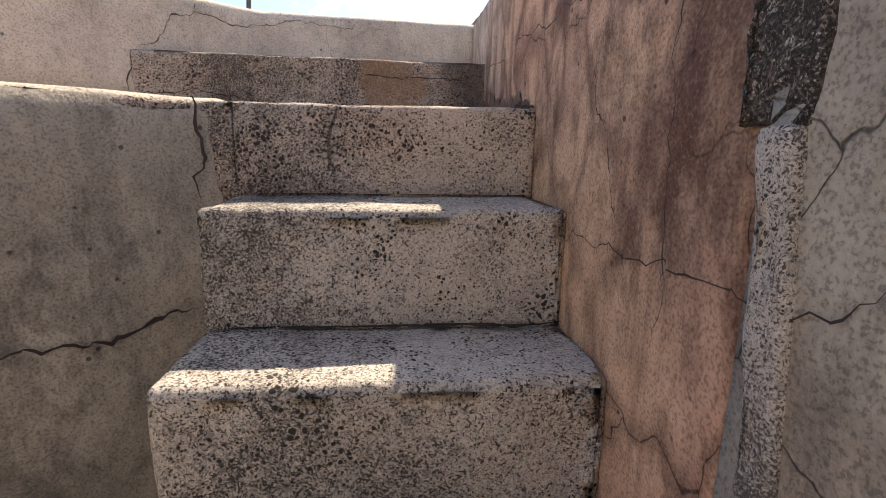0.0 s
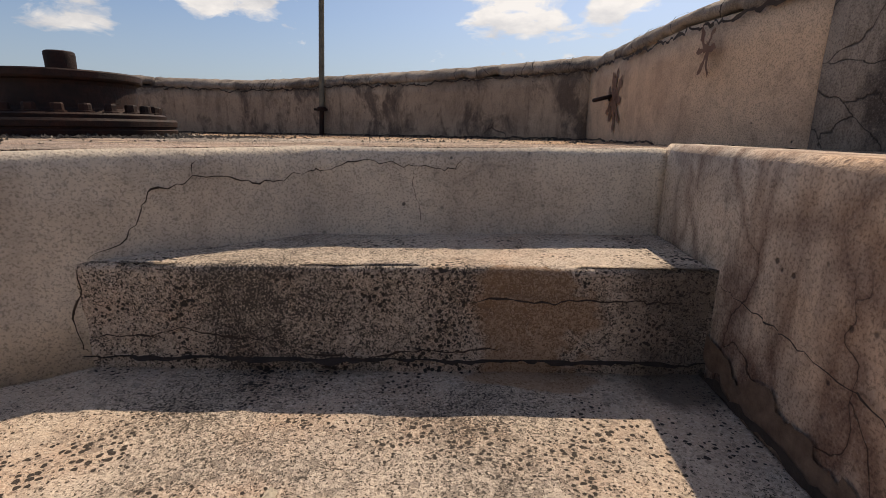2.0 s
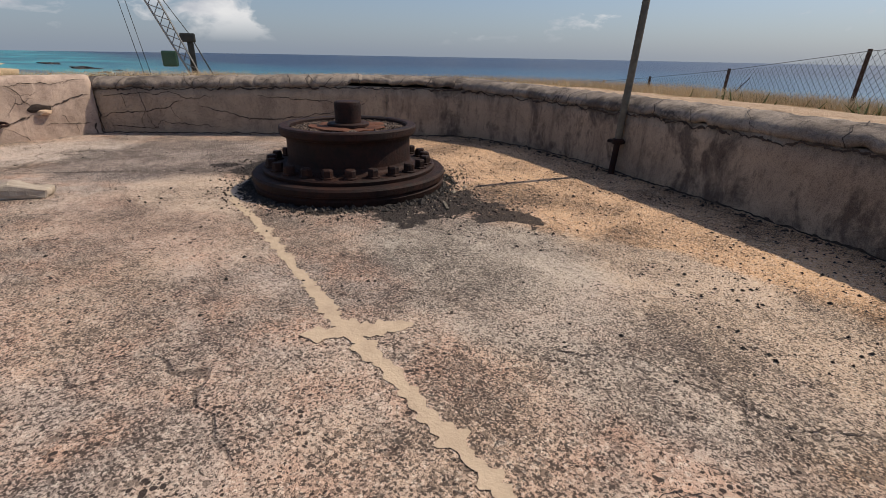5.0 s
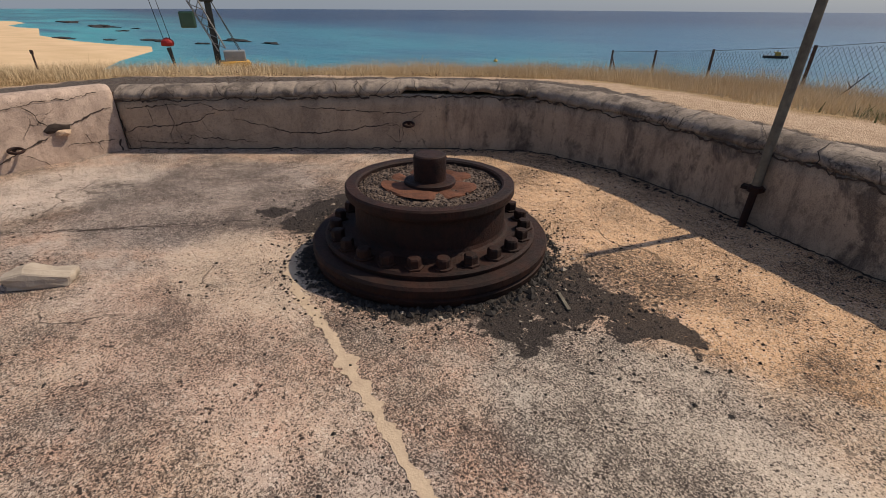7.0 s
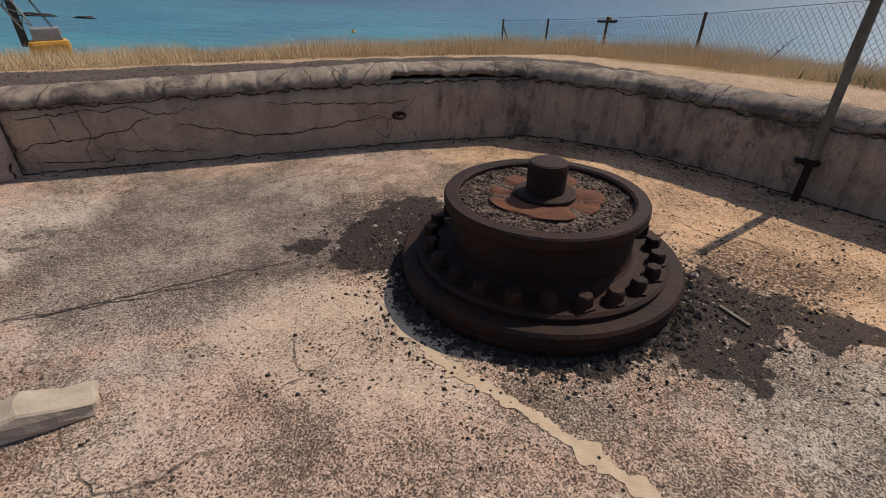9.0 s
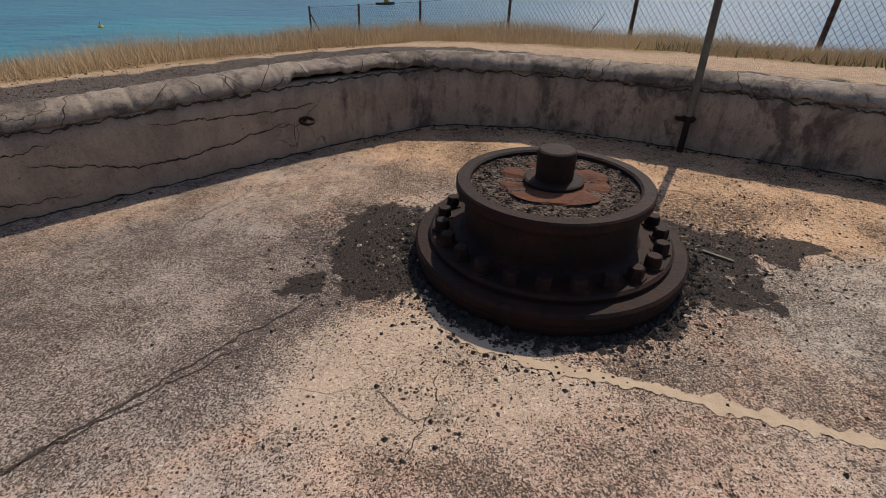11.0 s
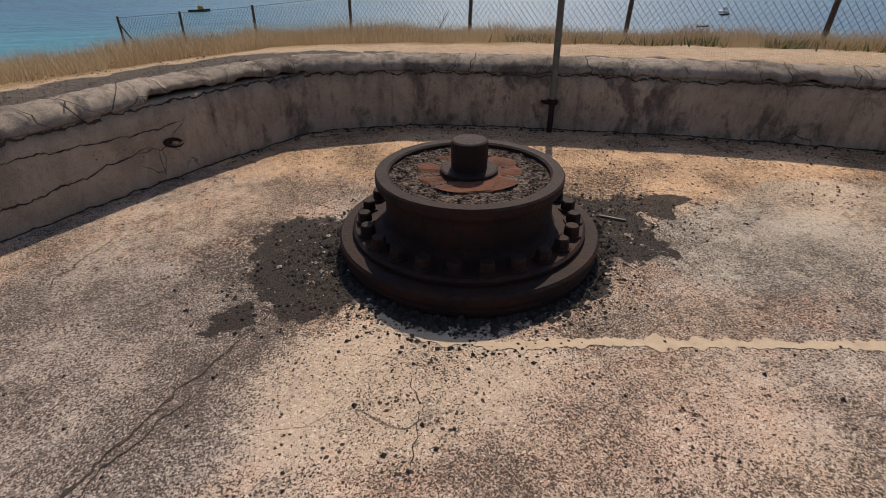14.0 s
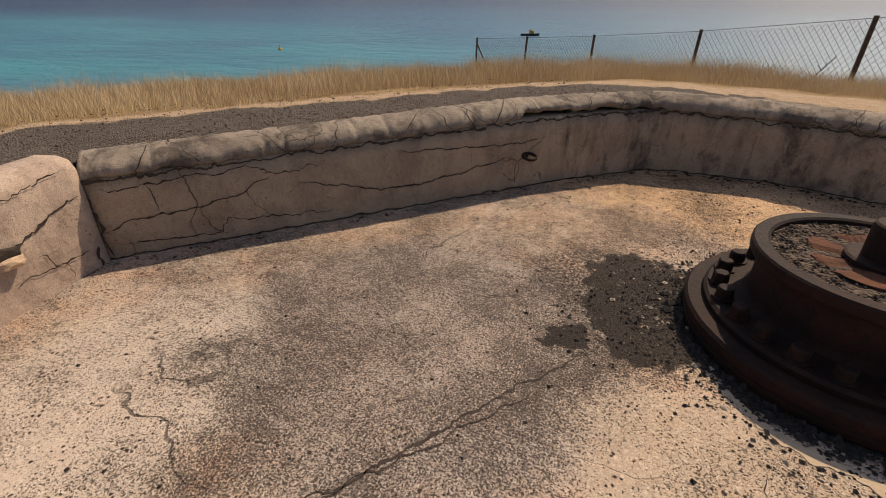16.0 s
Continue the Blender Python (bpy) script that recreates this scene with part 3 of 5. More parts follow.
tagged(part("trim_broken_corner", gap, M_GAP, smooth=True), "broken corner gap in rough old concrete, its shade put into the colour", "broken corner", kind="structure")

# parapet
wall_prof = [(0.0, -0.02), (0.0, 0.10), (0.0, 0.20), (0.0, 0.30), (0.0, 0.42), (0.004, 0.55), (0.30, 0.55), (0.30, -0.4), (0.02, -0.4)]
def sag(co, out, s, k):
    """The parapet's top is not level."""
    if co.z > 0.15:
        co = co + Vector((0, 0, (co.z / 0.6) * float(np.interp(s, [0, 1.5, 3.0, 4.2, 5.6, 9.0, 14], [-0.025, 0.0, 0.035, 0.02, -0.02, -0.03, -0.02]))))
    return co


FLANK = [PARAPET[0], PARAPET[1]]
flank = part("wall_parapet_flank", sweep(FLANK, wall_prof, 0.07, 0.005, 2.0, chip=sag), M_TAN, smooth=True)
tagged(flank, "tan rendered flank of the parapet with long branching cracks", "wall", kind="structure")
wall = part("wall_parapet", sweep(PARAPET[1:9], wall_prof, 0.07, 0.005, 2.0, chip=lambda co, out, s, k: sag(co, out, s + 3.476, k)), M_WALL, smooth=True)
tagged(wall, "low curved parapet of stained cracked grey beige render", "wall", kind="structure")
wall_r = part("wall_parapet_side", sweep(PARAPET[8:], [(o, z - 0.018 * (z > 0.1)) for o, z in wall_prof], 0.07, 0.005, 2.0), M_PALE, smooth=True)
tagged(wall_r, "pale warm parapet render with rust stains", "wall", kind="structure")


def chip(co, out, s, k):
    """Broken bits along the lower nose of the coping, and open joints."""
    n = noise.noise(Vector((s * 1.1, 3.1, 0))) + 0.5 * noise.noise(Vector((s * 6.0, 1.1, 0)))
    if 3.05 < s < 3.95:
        n += 0.45
    if k < 4 and n > 0.22:
        co = co + out * min(0.06, (n - 0.22) * 0.22) * (1 - k / 5) + Vector((0, 0, min(0.045, (n - 0.22) * 0.16) * (1 - k / 5)))
    j = noise.noise(Vector((s * 3.1, 8.8, 0)))
    if abs(j) < 0.045:
        co = co + out * 0.009 - Vector((0, 0, 0.006))
    return sag(co, out, s, k)


cop_prof = [(0.014, 0.546), (-0.008, 0.551), (-0.016, 0.575), (-0.008, 0.602), (0.022, 0.632), (0.075, 0.657), (0.135, 0.672), (0.20, 0.680), (0.27, 0.66), (0.29, 0.546)]
coping = part("trim_coping", sweep(PARAPET, cop_prof, 0.018, 0.018, 9.0, chip=chip), M_COPING, smooth=True)
tagged(coping, "rounded grey cement coping, cracked and chipped", "coping", kind="structure")
wing_prof = [(0.0, -0.02), (0.0, 0.15), (0.0, 0.30), (0.0, 0.45), (0.002, 0.60), (0.03, 0.655), (0.10, 0.675), (0.25, 0.67), (0.34, 0.62), (0.34, -0.4), (0.02, -0.4)]
wing = part("wall_wing", sweep([(-6.85, 1.3), (-7.22, 4.80)], wing_prof, 0.06, 0.005, 3.0), M_WING, smooth=True)
tagged(wing, "cracked pale render of the side wall with a broken hole", "wall", kind="structure")
pier = part("wall_side", sweep([(1.15, 3.30), (1.25, 1.5), (1.3, -2.2)], [(0.0, -0.02), (0.0, 0.3), (0.0, 0.6), (0.03, 0.66), (0.3, 0.67), (0.34, 0.6), (0.34, -0.4)], 0.08, 0.012, 3.0), M_COPING, smooth=True)
tagged(pier, "grey rendered side wall above the steps", "wall", kind="structure")
tagged(part("wall_back", box(-7.6, 1.7, -2.5, -2.2, -2.6, 0.4, 0.02), M_LEFT), "plain rendered wall behind the steps", "wall", kind="structure")
tagged(part("ground_yard", box(-7.6, 1.7, -2.5, 2.0, -2.7, -2.04), M_STEP), "concrete yard at the foot of the steps", "ground", kind="structure")

# ---- gun base ----
gun = thing("gun_base", "dark rusted iron gun base bolted to the platform", "gun mount", at=(PED[0], PED[1], 0))
part("base_ring", lathe([(0.70, -0.02), (0.728, 0.01), (0.735, 0.045), (0.722, 0.055), (0.722, 0.066), (0.738, 0.074), (0.740, 0.112), (0.728, 0.128), (0.655, 0.13), (0.45, 0.13), (0.45, -0.02)], 96), M_IRON, gun, smooth=False)
part("bolt_flange", lathe([(0.655, 0.129), (0.66, 0.155), (0.645, 0.168), (0.50, 0.17), (0.47, 0.176), (0.46, 0.129)], 96), M_IRON, gun)
part("drum", lathe([(0.492, 0.17), (0.476, 0.185), (0.468, 0.205), (0.466, 0.36), (0.474, 0.386), (0.508, 0.396), (0.516, 0.410), (0.516, 0.450), (0.508, 0.460), (0.452, 0.460), (0.440, 0.450), (0.435, 0.17)], 96), M_IRON, gun)
crumbs = lathe([(0.446, 0.428)] + [(0.44 - 0.02 * k, 0.429 + 0.0006 * k) for k in range(10)] + [(0.0, 0.434)], 96)
roughen(crumbs, 0.008, 16, 0.008)
part("gravel_fill", crumbs, M_CRUMB, gun, "loose rust scale and gravel")
plate = lathe([(0.285, 0.425), (0.285, 0.438), (0.27, 0.444), (0.20, 0.446), (0.0, 0.447)], 60)
for v in plate.verts:
    v.co *= 1 + 0.16 * noise.noise(Vector((v.co.x * 7, v.co.y * 7, 3))) * (1 if abs(v.co.x) + abs(v.co.y) > 0.2 else 0)
    v.co.z = min(0.447, v.co.z)
part("rust_plate", plate, M_RUST, gun, "orange rusted plate")
part("washer", lathe([(0.158, 0.444), (0.158, 0.462), (0.148, 0.468), (0.0, 0.468)], 48), M_IRON, gun)
part("boss", lathe([(0.098, 0.466), (0.100, 0.60), (0.097, 0.617), (0.088, 0.624), (0.0, 0.626)], 40), M_IRON, gun)
for i in range(24):
    a = 6.28318531 * (i + 0.3) / 24
    bolt = lathe([(0.054, 0.168), (0.054, 0.178), (0.040, 0.181), (0.039, 0.222), (0.033, 0.231), (0.0, 0.233)], 6 if i % 3 else 12)
    bmesh.ops.rotate(bolt, verts=bolt.verts[:], cent=(0, 0, 0), matrix=Matrix.Rotation(i * 1.3, 3, "Z"))
    bmesh.ops.translate(bolt, verts=bolt.verts[:], vec=(0.59 * math.cos(a), 0.59 * math.sin(a), 0))
    part("bolt", bolt, M_IRON, gun)

# ---- pole ----
pole = thing("pole", "weathered grey metal pole standing against the parapet", "pole", at=(-1.675, 7.035, 0))
part("lower_tube", tube((-0.012, -0.02, -0.01), (0.0, 0, 0.28), 0.026, 0.026, 14), M_IRON, pole, "rusted thin foot")
part("collar", lathe([(0.0, 0.262), (0.05, 0.265), (0.052, 0.30), (0.036, 0.31), (0.0, 0.31)], 16), M_IRON, pole)
part("upper_tube", tube((0.0, 0, 0.30), (0.035, 0.115, 1.72), 0.031, 0.029, 14), M_POLE, pole)
part("bracket", box(-0.09, 0.06, -0.01, 0.06, 0.268, 0.292, 0.004), M_IRON, pole, "rusted bracket to the wall")

# ---- ground outside ----
CENTRE = Vector((-3.0, 2.6, 0))
INNER = [(x, y) for x, y in ([(-7.42, 4.9), (-4.75, 7.33), (-3.93, 7.9), (-2.88, 7.86), (-1.58, 7.27), (0.14, 6.32), (1.14, 5.6), (1.25, 3.9), (1.4, 1.5), (1.5, -2.4), (-3.0, -2.45), (-7.2, -2.4), (-7.1, 1.3)])]


def height(d, x, y):
    """The ground's height at d metres from the emplacement."""
    near = np.interp(d, [0, 0.3, 1.2, 2.2, 4, 6, 8, 11, 15, 22, 40], [0.58, 0.62, 0.595, 0.48, 0.22, -0.08, -0.42, -0.80, -1.25, -2.4, -6.8])
    far = np.interp(d, [40, 75, 120, 200], [0, -5.5, -13.0, -18.5])
    return near + far


def build_ground():
    loop = []
    pts = [Vector((*p, 0)) for p in INNER]
    for i, p in enumerate(pts):
        q = pts[(i + 1) % len(pts)]
        n = max(1, round((q - p).length / 0.12))
        loop += [p.lerp(q, j / n) for j in range(n)]
    dist = [0, 0.1, 0.2, 0.3, 0.42, 0.55, 0.7, 0.85, 1.0, 1.15, 1.3, 1.45, 1.6, 1.8, 2.0, 2.3, 2.6, 3, 3.5, 4, 5, 6, 7, 8, 10, 12, 15, 18, 22, 28, 35, 45, 60, 80, 110, 150, 220]
    verts, reach = [], []
    for d in dist:
        for p in loop:
            way = (p - CENTRE).normalized()
            q = p + way * d
            z = height(d, q.x, q.y)
            z += 0.02 * noise.noise(q * 2.1) * min(1, d * 4) + 0.012 * noise.noise(q * 9) * min(1, d * 4)
            verts.append((q.x, q.y, z))
            reach.append(d)
    n = len(loop)
    faces = [(r * n + i, r * n + (i + 1) % n, (r + 1) * n + (i + 1) % n, (r + 1) * n + i) for r in range(len(dist) - 1) for i in range(n)]
    m, g, out = material("hilltop_ground", 0.95)
    p = g.pos()
    d = g.add("ShaderNodeAttribute", attribute_name="reach").outputs["Fac"]
    ax = g.axes(p)
    wob = g.math("ADD", d, g.math("MULTIPLY", g.math("SUBTRACT", g.noise(p, 2.6, 5, 0.6), 0.5), 0.7))
    v = g.add("ShaderNodeTexVoronoi", {"Vector": p, "Scale": 75.0})
    stone = g.axes(v.outputs["Color"])[0]
    gravel = g.mix(stone, (0.070, 0.054, 0.044), (0.16, 0.125, 0.10))
    sand = g.mix(g.step(g.noise(p, 14, 5, 0.7), 0.35, 0.7), (0.58, 0.42, 0.28), (0.42, 0.28, 0.18))
    soil = g.mix(g.step(g.noise(p, 1.2, 5, 0.6), 0.4, 0.65), (0.40, 0.27, 0.13), (0.30, 0.19, 0.09))
    limit = g.add("ShaderNodeMapRange", {"Value": ax[0], "From Min": -4.6, "From Max": -2.6, "To Min": 1.12, "To Max": 0.22}, clamp=True).outputs[0]
    over = g.math("SUBTRACT", wob, limit)
    col = g.mix(g.step(over, -0.04, 0.04), gravel, sand)
    strand = g.add("ShaderNodeMapRange", {"Value": ax[0], "From Min": -4.6, "From Max": -1.0, "To Min": 0.22, "To Max": 0.95}, clamp=True).outputs[0]
    col = g.mix(g.step(g.math("SUBTRACT", over, strand), 0.0, 0.2), col, soil)
    g.put(out["Base Color"], col)
    g.put(out["Normal"], g.bump(g.math("SUBTRACT", g.noise(p, 18, 5, 0.7), v.outputs["Distance"]), 0.7, 0.03))
    ob = sheet("ground", verts, faces, m, smooth=True)
    ob.data.attributes.new("reach", "FLOAT", "POINT").data.foreach_set("value", reach)
    tagged(ob, "hilltop ground of gravel, sand and dry soil", "ground", kind="structure")


build_ground()


def build_sea():
    m, g, out = material("sea_water", 0.34)
    p = g.pos()
    ax = g.axes(p)
    pw = g.warp(g.scaled(p, (0.004, 0.004, 0)), 1.0, 1.2)
    drift = g.noise(g.scaled(p, (0.004, 0.010, 0)), 1.0, 4, 0.6, 0.6)
    deep = g.mix(g.step(drift, 0.4, 0.65), (0.022, 0.095, 0.165), (0.030, 0.130, 0.200))
    off_shore = g.step(g.add("ShaderNodeVectorMath", {0: p}, operation="LENGTH").outputs["Value"], 320.0, 1100.0)
    deep = g.mix(off_shore, deep, (0.004, 0.016, 0.045))
    shore = g.add("ShaderNodeMapRange", {"Value": g.math("ADD", ax[1], g.math("MULTIPLY", ax[0], 0.22)), "From Min": 330.0, "From Max": 20.0, "To Min": 0.0, "To Max": 1.0}, clamp=True).outputs[0]
    shal = g.math("MULTIPLY", shore, g.step(drift, 0.30, 0.62))
    west = g.step(ax[0], 120.0, -120.0)
    col = g.mix(g.math("MULTIPLY", shal, west), deep, (0.035, 0.30, 0.32))
    g.put(out["Base Color"], col)
    waves = g.noise(g.scaled(p, (0.5, 0.9, 0)), 1.0, 4, 0.6)
    swell = g.noise(g.scaled(p, (0.06, 0.11, 0)), 1.0, 3, 0.55)
    nrm = g.bump(swell, 0.5, 3.0)
    g.put(out["Normal"], g.bump(waves, 0.6, 0.7, nrm))
    out["Specular IOR Level"].default_value = 0.5
    ob = sheet("water", [(-4900, -700, -20), (3500, -700, -20), (3500, 4900, -20), (-4900, 4900, -20)], [(0, 1, 2, 3)], m)
    tagged(ob, "blue sea with turquoise shallows", "sea", kind="structure")


build_sea()


def build_beach():
    m, g, out = material("beach_sand", 0.95)
    p = g.pos()
    g.put(out["Base Color"], g.mix(g.step(g.noise(p, 0.05, 5), 0.35, 0.65), (0.66, 0.47, 0.28), (0.56, 0.39, 0.22)))
    shore = [(-150, 40), (-215, 62), (-255, 82), (-300, 112), (-335, 124), (-365, 116), (-420, 108), (-520, 108), (-600, 124), (-680, 140), (-730, 132), (-800, 135), (-900, 170), (-1000, 178), (-1080, 150), (-1500, 140)]
    verts, faces = [], []
    rows = (0, 8, 20, 45, 90, 160, 400)
    zs = (-20.6, -19.7, -19.0, -18.2, -17.4, -16.5, -15)
    for d, z in zip(rows, zs):
        for x, y in shore:
            verts.append((x + 0.25 * d, y - d, z))
    n = len(shore)
    faces = [(r * n + i, r * n + i + 1, (r + 1) * n + i + 1, (r + 1) * n + i) for r in range(len(rows) - 1) for i in range(n - 1)]
    tagged(sheet("ground_beach", verts, faces, m, smooth=True), "pale sandy beach beside the sea", "beach", kind="structure")


build_beach()


# ---- dry grass ----
def build_grass():
    rng = np.random.default_rng(7)
    pts = [Vector((*p, 0)) for p in INNER[:9]] 
    cum = [0.0]
    for a, b in zip(pts, pts[1:]):
        cum.append(cum[-1] + (b - a).length)
    count = 300000
    verts = np.zeros((count * 3, 3), dtype=np.float32)
    k = 0
    cols = np.zeros(count * 3, dtype=np.float32)
    while k < count:
        s = rng.uniform(-6, cum[-1] + 3)
        i = min(len(pts) - 2, max(0, int(np.searchsorted(cum, s)) - 1))
        f = (s - cum[i]) / (cum[i + 1] - cum[i])
        p = pts[i].lerp(pts[i + 1], f)
        way = (p - CENTRE).normalized()
        d = 0.8 + 13 * rng.random() ** 1.5
        q = p + way * d
        dens = noise.noise(Vector((q.x * 0.9, q.y * 0.9, 0))) + 0.5 * noise.noise(Vector((q.x * 3, q.y * 3, 4)))
        first = float(np.interp(q.x, [-4.5, -2.8, -1.5, 4.0], [1.55, 1.2, 1.3, 1.4])) + 0.5 * noise.noise(Vector((q.x * 0.7, q.y * 0.7, 9)))
        if d < first or dens < rng.uniform(-1.1, -0.05):
            continue
        z = float(height(d, q.x, q.y)) - 0.03
        h = (0.34 + 0.42 * rng.random()) * (0.75 + 0.5 * max(-0.4, dens)) * min(1.0, 0.55 + max(0.0, d - 1.2) * 0.25)
        h *= float(np.interp(q.x, [-9.0, -5.0, -2.0, 0.0], [0.72, 1.0, 0.95, 0.68])) * (0.65 + 0.9 * max(0.0, noise.noise(Vector((q.x * 1.5, q.y * 1.5, 7))) + 0.25))
        h = max(0.05, min(h, (0.74 - 0.028 * d - z) * rng.uniform(0.72, 1.06)))
        a = rng.uniform(0, 6.283)
        w = 0.0018 + 0.0004 * d
        lean = rng.normal(0, 0.22, 2) * h * 1.6
        c, sn = math.cos(a) * w, math.sin(a) * w
        verts[3 * k] = (q.x - c, q.y - sn, z)
        verts[3 * k + 1] = (q.x + c, q.y + sn, z)
        verts[3 * k + 2] = (q.x + lean[0], q.y + lean[1], z + h)
        k += 1
    me = bpy.data.meshes.new("dry_grass")
    me.from_pydata(verts.tolist(), [], [(3 * i, 3 * i + 1, 3 * i + 2) for i in range(count)])
    m, g, out = material("dry_straw", 0.85)
    r = g.add("ShaderNodeNewGeometry").outputs["Random Per Island"]
    big = g.noise(g.pos(), 0.7, 3)
    col = g.mix(r, (0.70, 0.55, 0.34), (0.42, 0.30, 0.17))
    col = g.mix(g.math("MULTIPLY", g.step(big, 0.5, 0.65), 0.6), col, (0.76, 0.62, 0.40))
    g.put(out["Base Color"], col)
    me.materials.append(m)
    tagged(new("dry_grass", me), "dense dry straw coloured grass on the hilltop", "grass", kind="stuff")


build_grass()

# ---- fence ----
POSTS = [(-8.85, 20.9, -1.0, 0.05), (-6.92, 19.6, -0.9, 0.22), (-4.81, 17.7, -0.7, 0.45), (-2.52, 15.72, -0.5, 0.74), (-0.2, 13.66, -0.25, 1.12), (2.27, 11.6, 0.0, 1.40), (4.55, 9.4, 0.2, 1.60), (6.8, 7.2, 0.3, 1.75)]
fence = thing("fence", "rusty chain link fence on leaning iron posts", "fence", at=(POSTS[3][0], POSTS[3][1], POSTS[3][2]))
FB = Vector(fence.location)
for i, (x, y, z0, z1) in enumerate(POSTS):
    lean = 0.05 + 0.04 * noise.noise(Vector((i * 3.3, 0, 0)))
    bm = box(-0.032, 0.032, -0.032, -0.022, 0, 1, 0.002, 1)
    other = box(-0.032, -0.022, -0.022, 0.032, 0, 1, 0.002, 1)
    tmp = bpy.data.meshes.new("tmp")
    other.to_mesh(tmp), other.free()
    bm.from_mesh(tmp)
    bpy.data.meshes.remove(tmp)
    for v in bm.verts:
        f = v.co.z
        v.co = Vector((x + v.co.x + lean * f, y + v.co.y, z0 - 0.3 + f * (z1 - z0 + 0.34))) - FB
    part("post", bm, M_POST, fence)
brace = tube(Vector((-8.4, 20.5, -0.7)) - FB, Vector((-8.83, 20.88, -0.05)) - FB, 0.025, 0.025, 6)
part("brace", brace, M_POST, fence)


def build_mesh_panels():
    pitch, wd = 0.11, 0.0048
    for (x0, y0, a0, b0), (x1, y1, a1, b1) in zip(POSTS, POSTS[1:]):
        length = math.hypot(x1 - x0, y1 - y0)
        verts, faces = [], []

        def ribbon(u0, w0, u1, w1):
            for u, w, e in ((u0, w0, -1), (u0, w0, 1), (u1, w1, 1), (u1, w1, -1)):
                f = u / length
                sag = -0.05 * math.sin(f * 3.14159) * w
                lo, hi = a0 + (a1 - a0) * f + 0.05, b0 + (b1 - b0) * f
                verts.append((x0 + (x1 - x0) * f - FB.x, y0 + (y1 - y0) * f - 0.04 - FB.y, lo + (hi - lo) * w + sag + e * wd - FB.z))
            n = len(verts)
            faces.append((n - 4, n - 3, n - 2, n - 1))

        tall = (b0 - a0 + b1 - a1) / 2
        run = tall * 0.75
        u = -run
        while u < length:
            for flip in (False, True):
                s0, s1 = max(0.0, u), min(length, u + run)
                w0, w1 = (s0 - u) / run, (s1 - u) / run
                k = 5
                for j in range(k):
                    fa, fb = j / k, (j + 1) / k
                    ua, ub = s0 + (s1 - s0) * fa, s0 + (s1 - s0) * fb
                    wa, wb = w0 + (w1 - w0) * fa, w0 + (w1 - w0) * fb
                    ribbon(ua, 1 - wa if flip else wa, ub, 1 - wb if flip else wb)
            u += pitch
        ribbon(0, 1.0, length, 1.0)
        sheet("chain_link", verts, faces, M_WIRE, fence)


build_mesh_panels()


# ---- cracks, stains and joints ----
def ribbon(pts, width, off, mat, name, parent, jit=0.35, taper=True, ground=False, a=None, b=None, seed=0.0):
    """A thin uneven strip: along a wall (points of run and height on the line a-b) or flat on the floor (plan points)."""
    line = []
    for (u0, w0), (u1, w1) in zip(pts, pts[1:]):
        n = max(2, int(math.hypot(u1 - u0, w1 - w0) / 0.014))
        line += [(u0 + (u1 - u0) * j / n, w0 + (w1 - w0) * j / n) for j in range(n)]
    line.append(pts[-1])
    if not ground:
        d = (Vector(b) - Vector(a)).normalized()
        out = Vector((d.y, -d.x))
    bm, rows = bmesh.new(), []
    for i, (u, w) in enumerate(line):
        k = Vector((u * 9 + seed, w * 9, seed))
        u += noise.noise(k) * 0.03 * jit + noise.noise(k * 3.7) * 0.016 * jit + noise.noise(k * 9.0) * 0.006 * jit
        w += noise.noise(k + Vector((5, 5, 5))) * 0.03 * jit + noise.noise(k * 3.7 + Vector((5, 1, 5))) * 0.016 * jit + noise.noise(k * 9.0 + Vector((1, 8, 2))) * 0.006 * jit
        p, q = line[max(0, i - 1)], line[min(len(line) - 1, i + 1)]
        t = Vector((q[0] - p[0], q[1] - p[1]))
        t = t.normalized() if t.length else Vector((1, 0))
        s = Vector((-t.y, t.x))
        f = i / (len(line) - 1)
        wd = width * 0.5 * (0.35 + 1.5 * abs(noise.noise(k * 2.3 + Vector((2, 7, 1)))))
        if taper:
            wd *= min(1, 8 * f + 0.15, 8 * (1 - f) + 0.15)
        row = []
        for e in (-1, 1):
            x, y = u + s.x * wd * e, w + s.y * wd * e
            if ground:
                row.append(bm.verts.new((x, y, off + rise(x, y))))
            else:
                row.append(bm.verts.new((a[0] + d.x * x + out.x * off, a[1] + d.y * x + out.y * off, y)))
        rows.append(row)
    for r, t in zip(rows, rows[1:]):
        bm.faces.new((r[0], r[1], t[1], t[0]))
    return part(name, bm, mat, parent)


def wall_crack(parent, a, b, pts, width=0.010, off=0.006, mat=None, seed=0.0):
    return ribbon(pts, width, off, mat or M_CRACK, "crack", parent, 0.9, a=a, b=b, seed=seed)


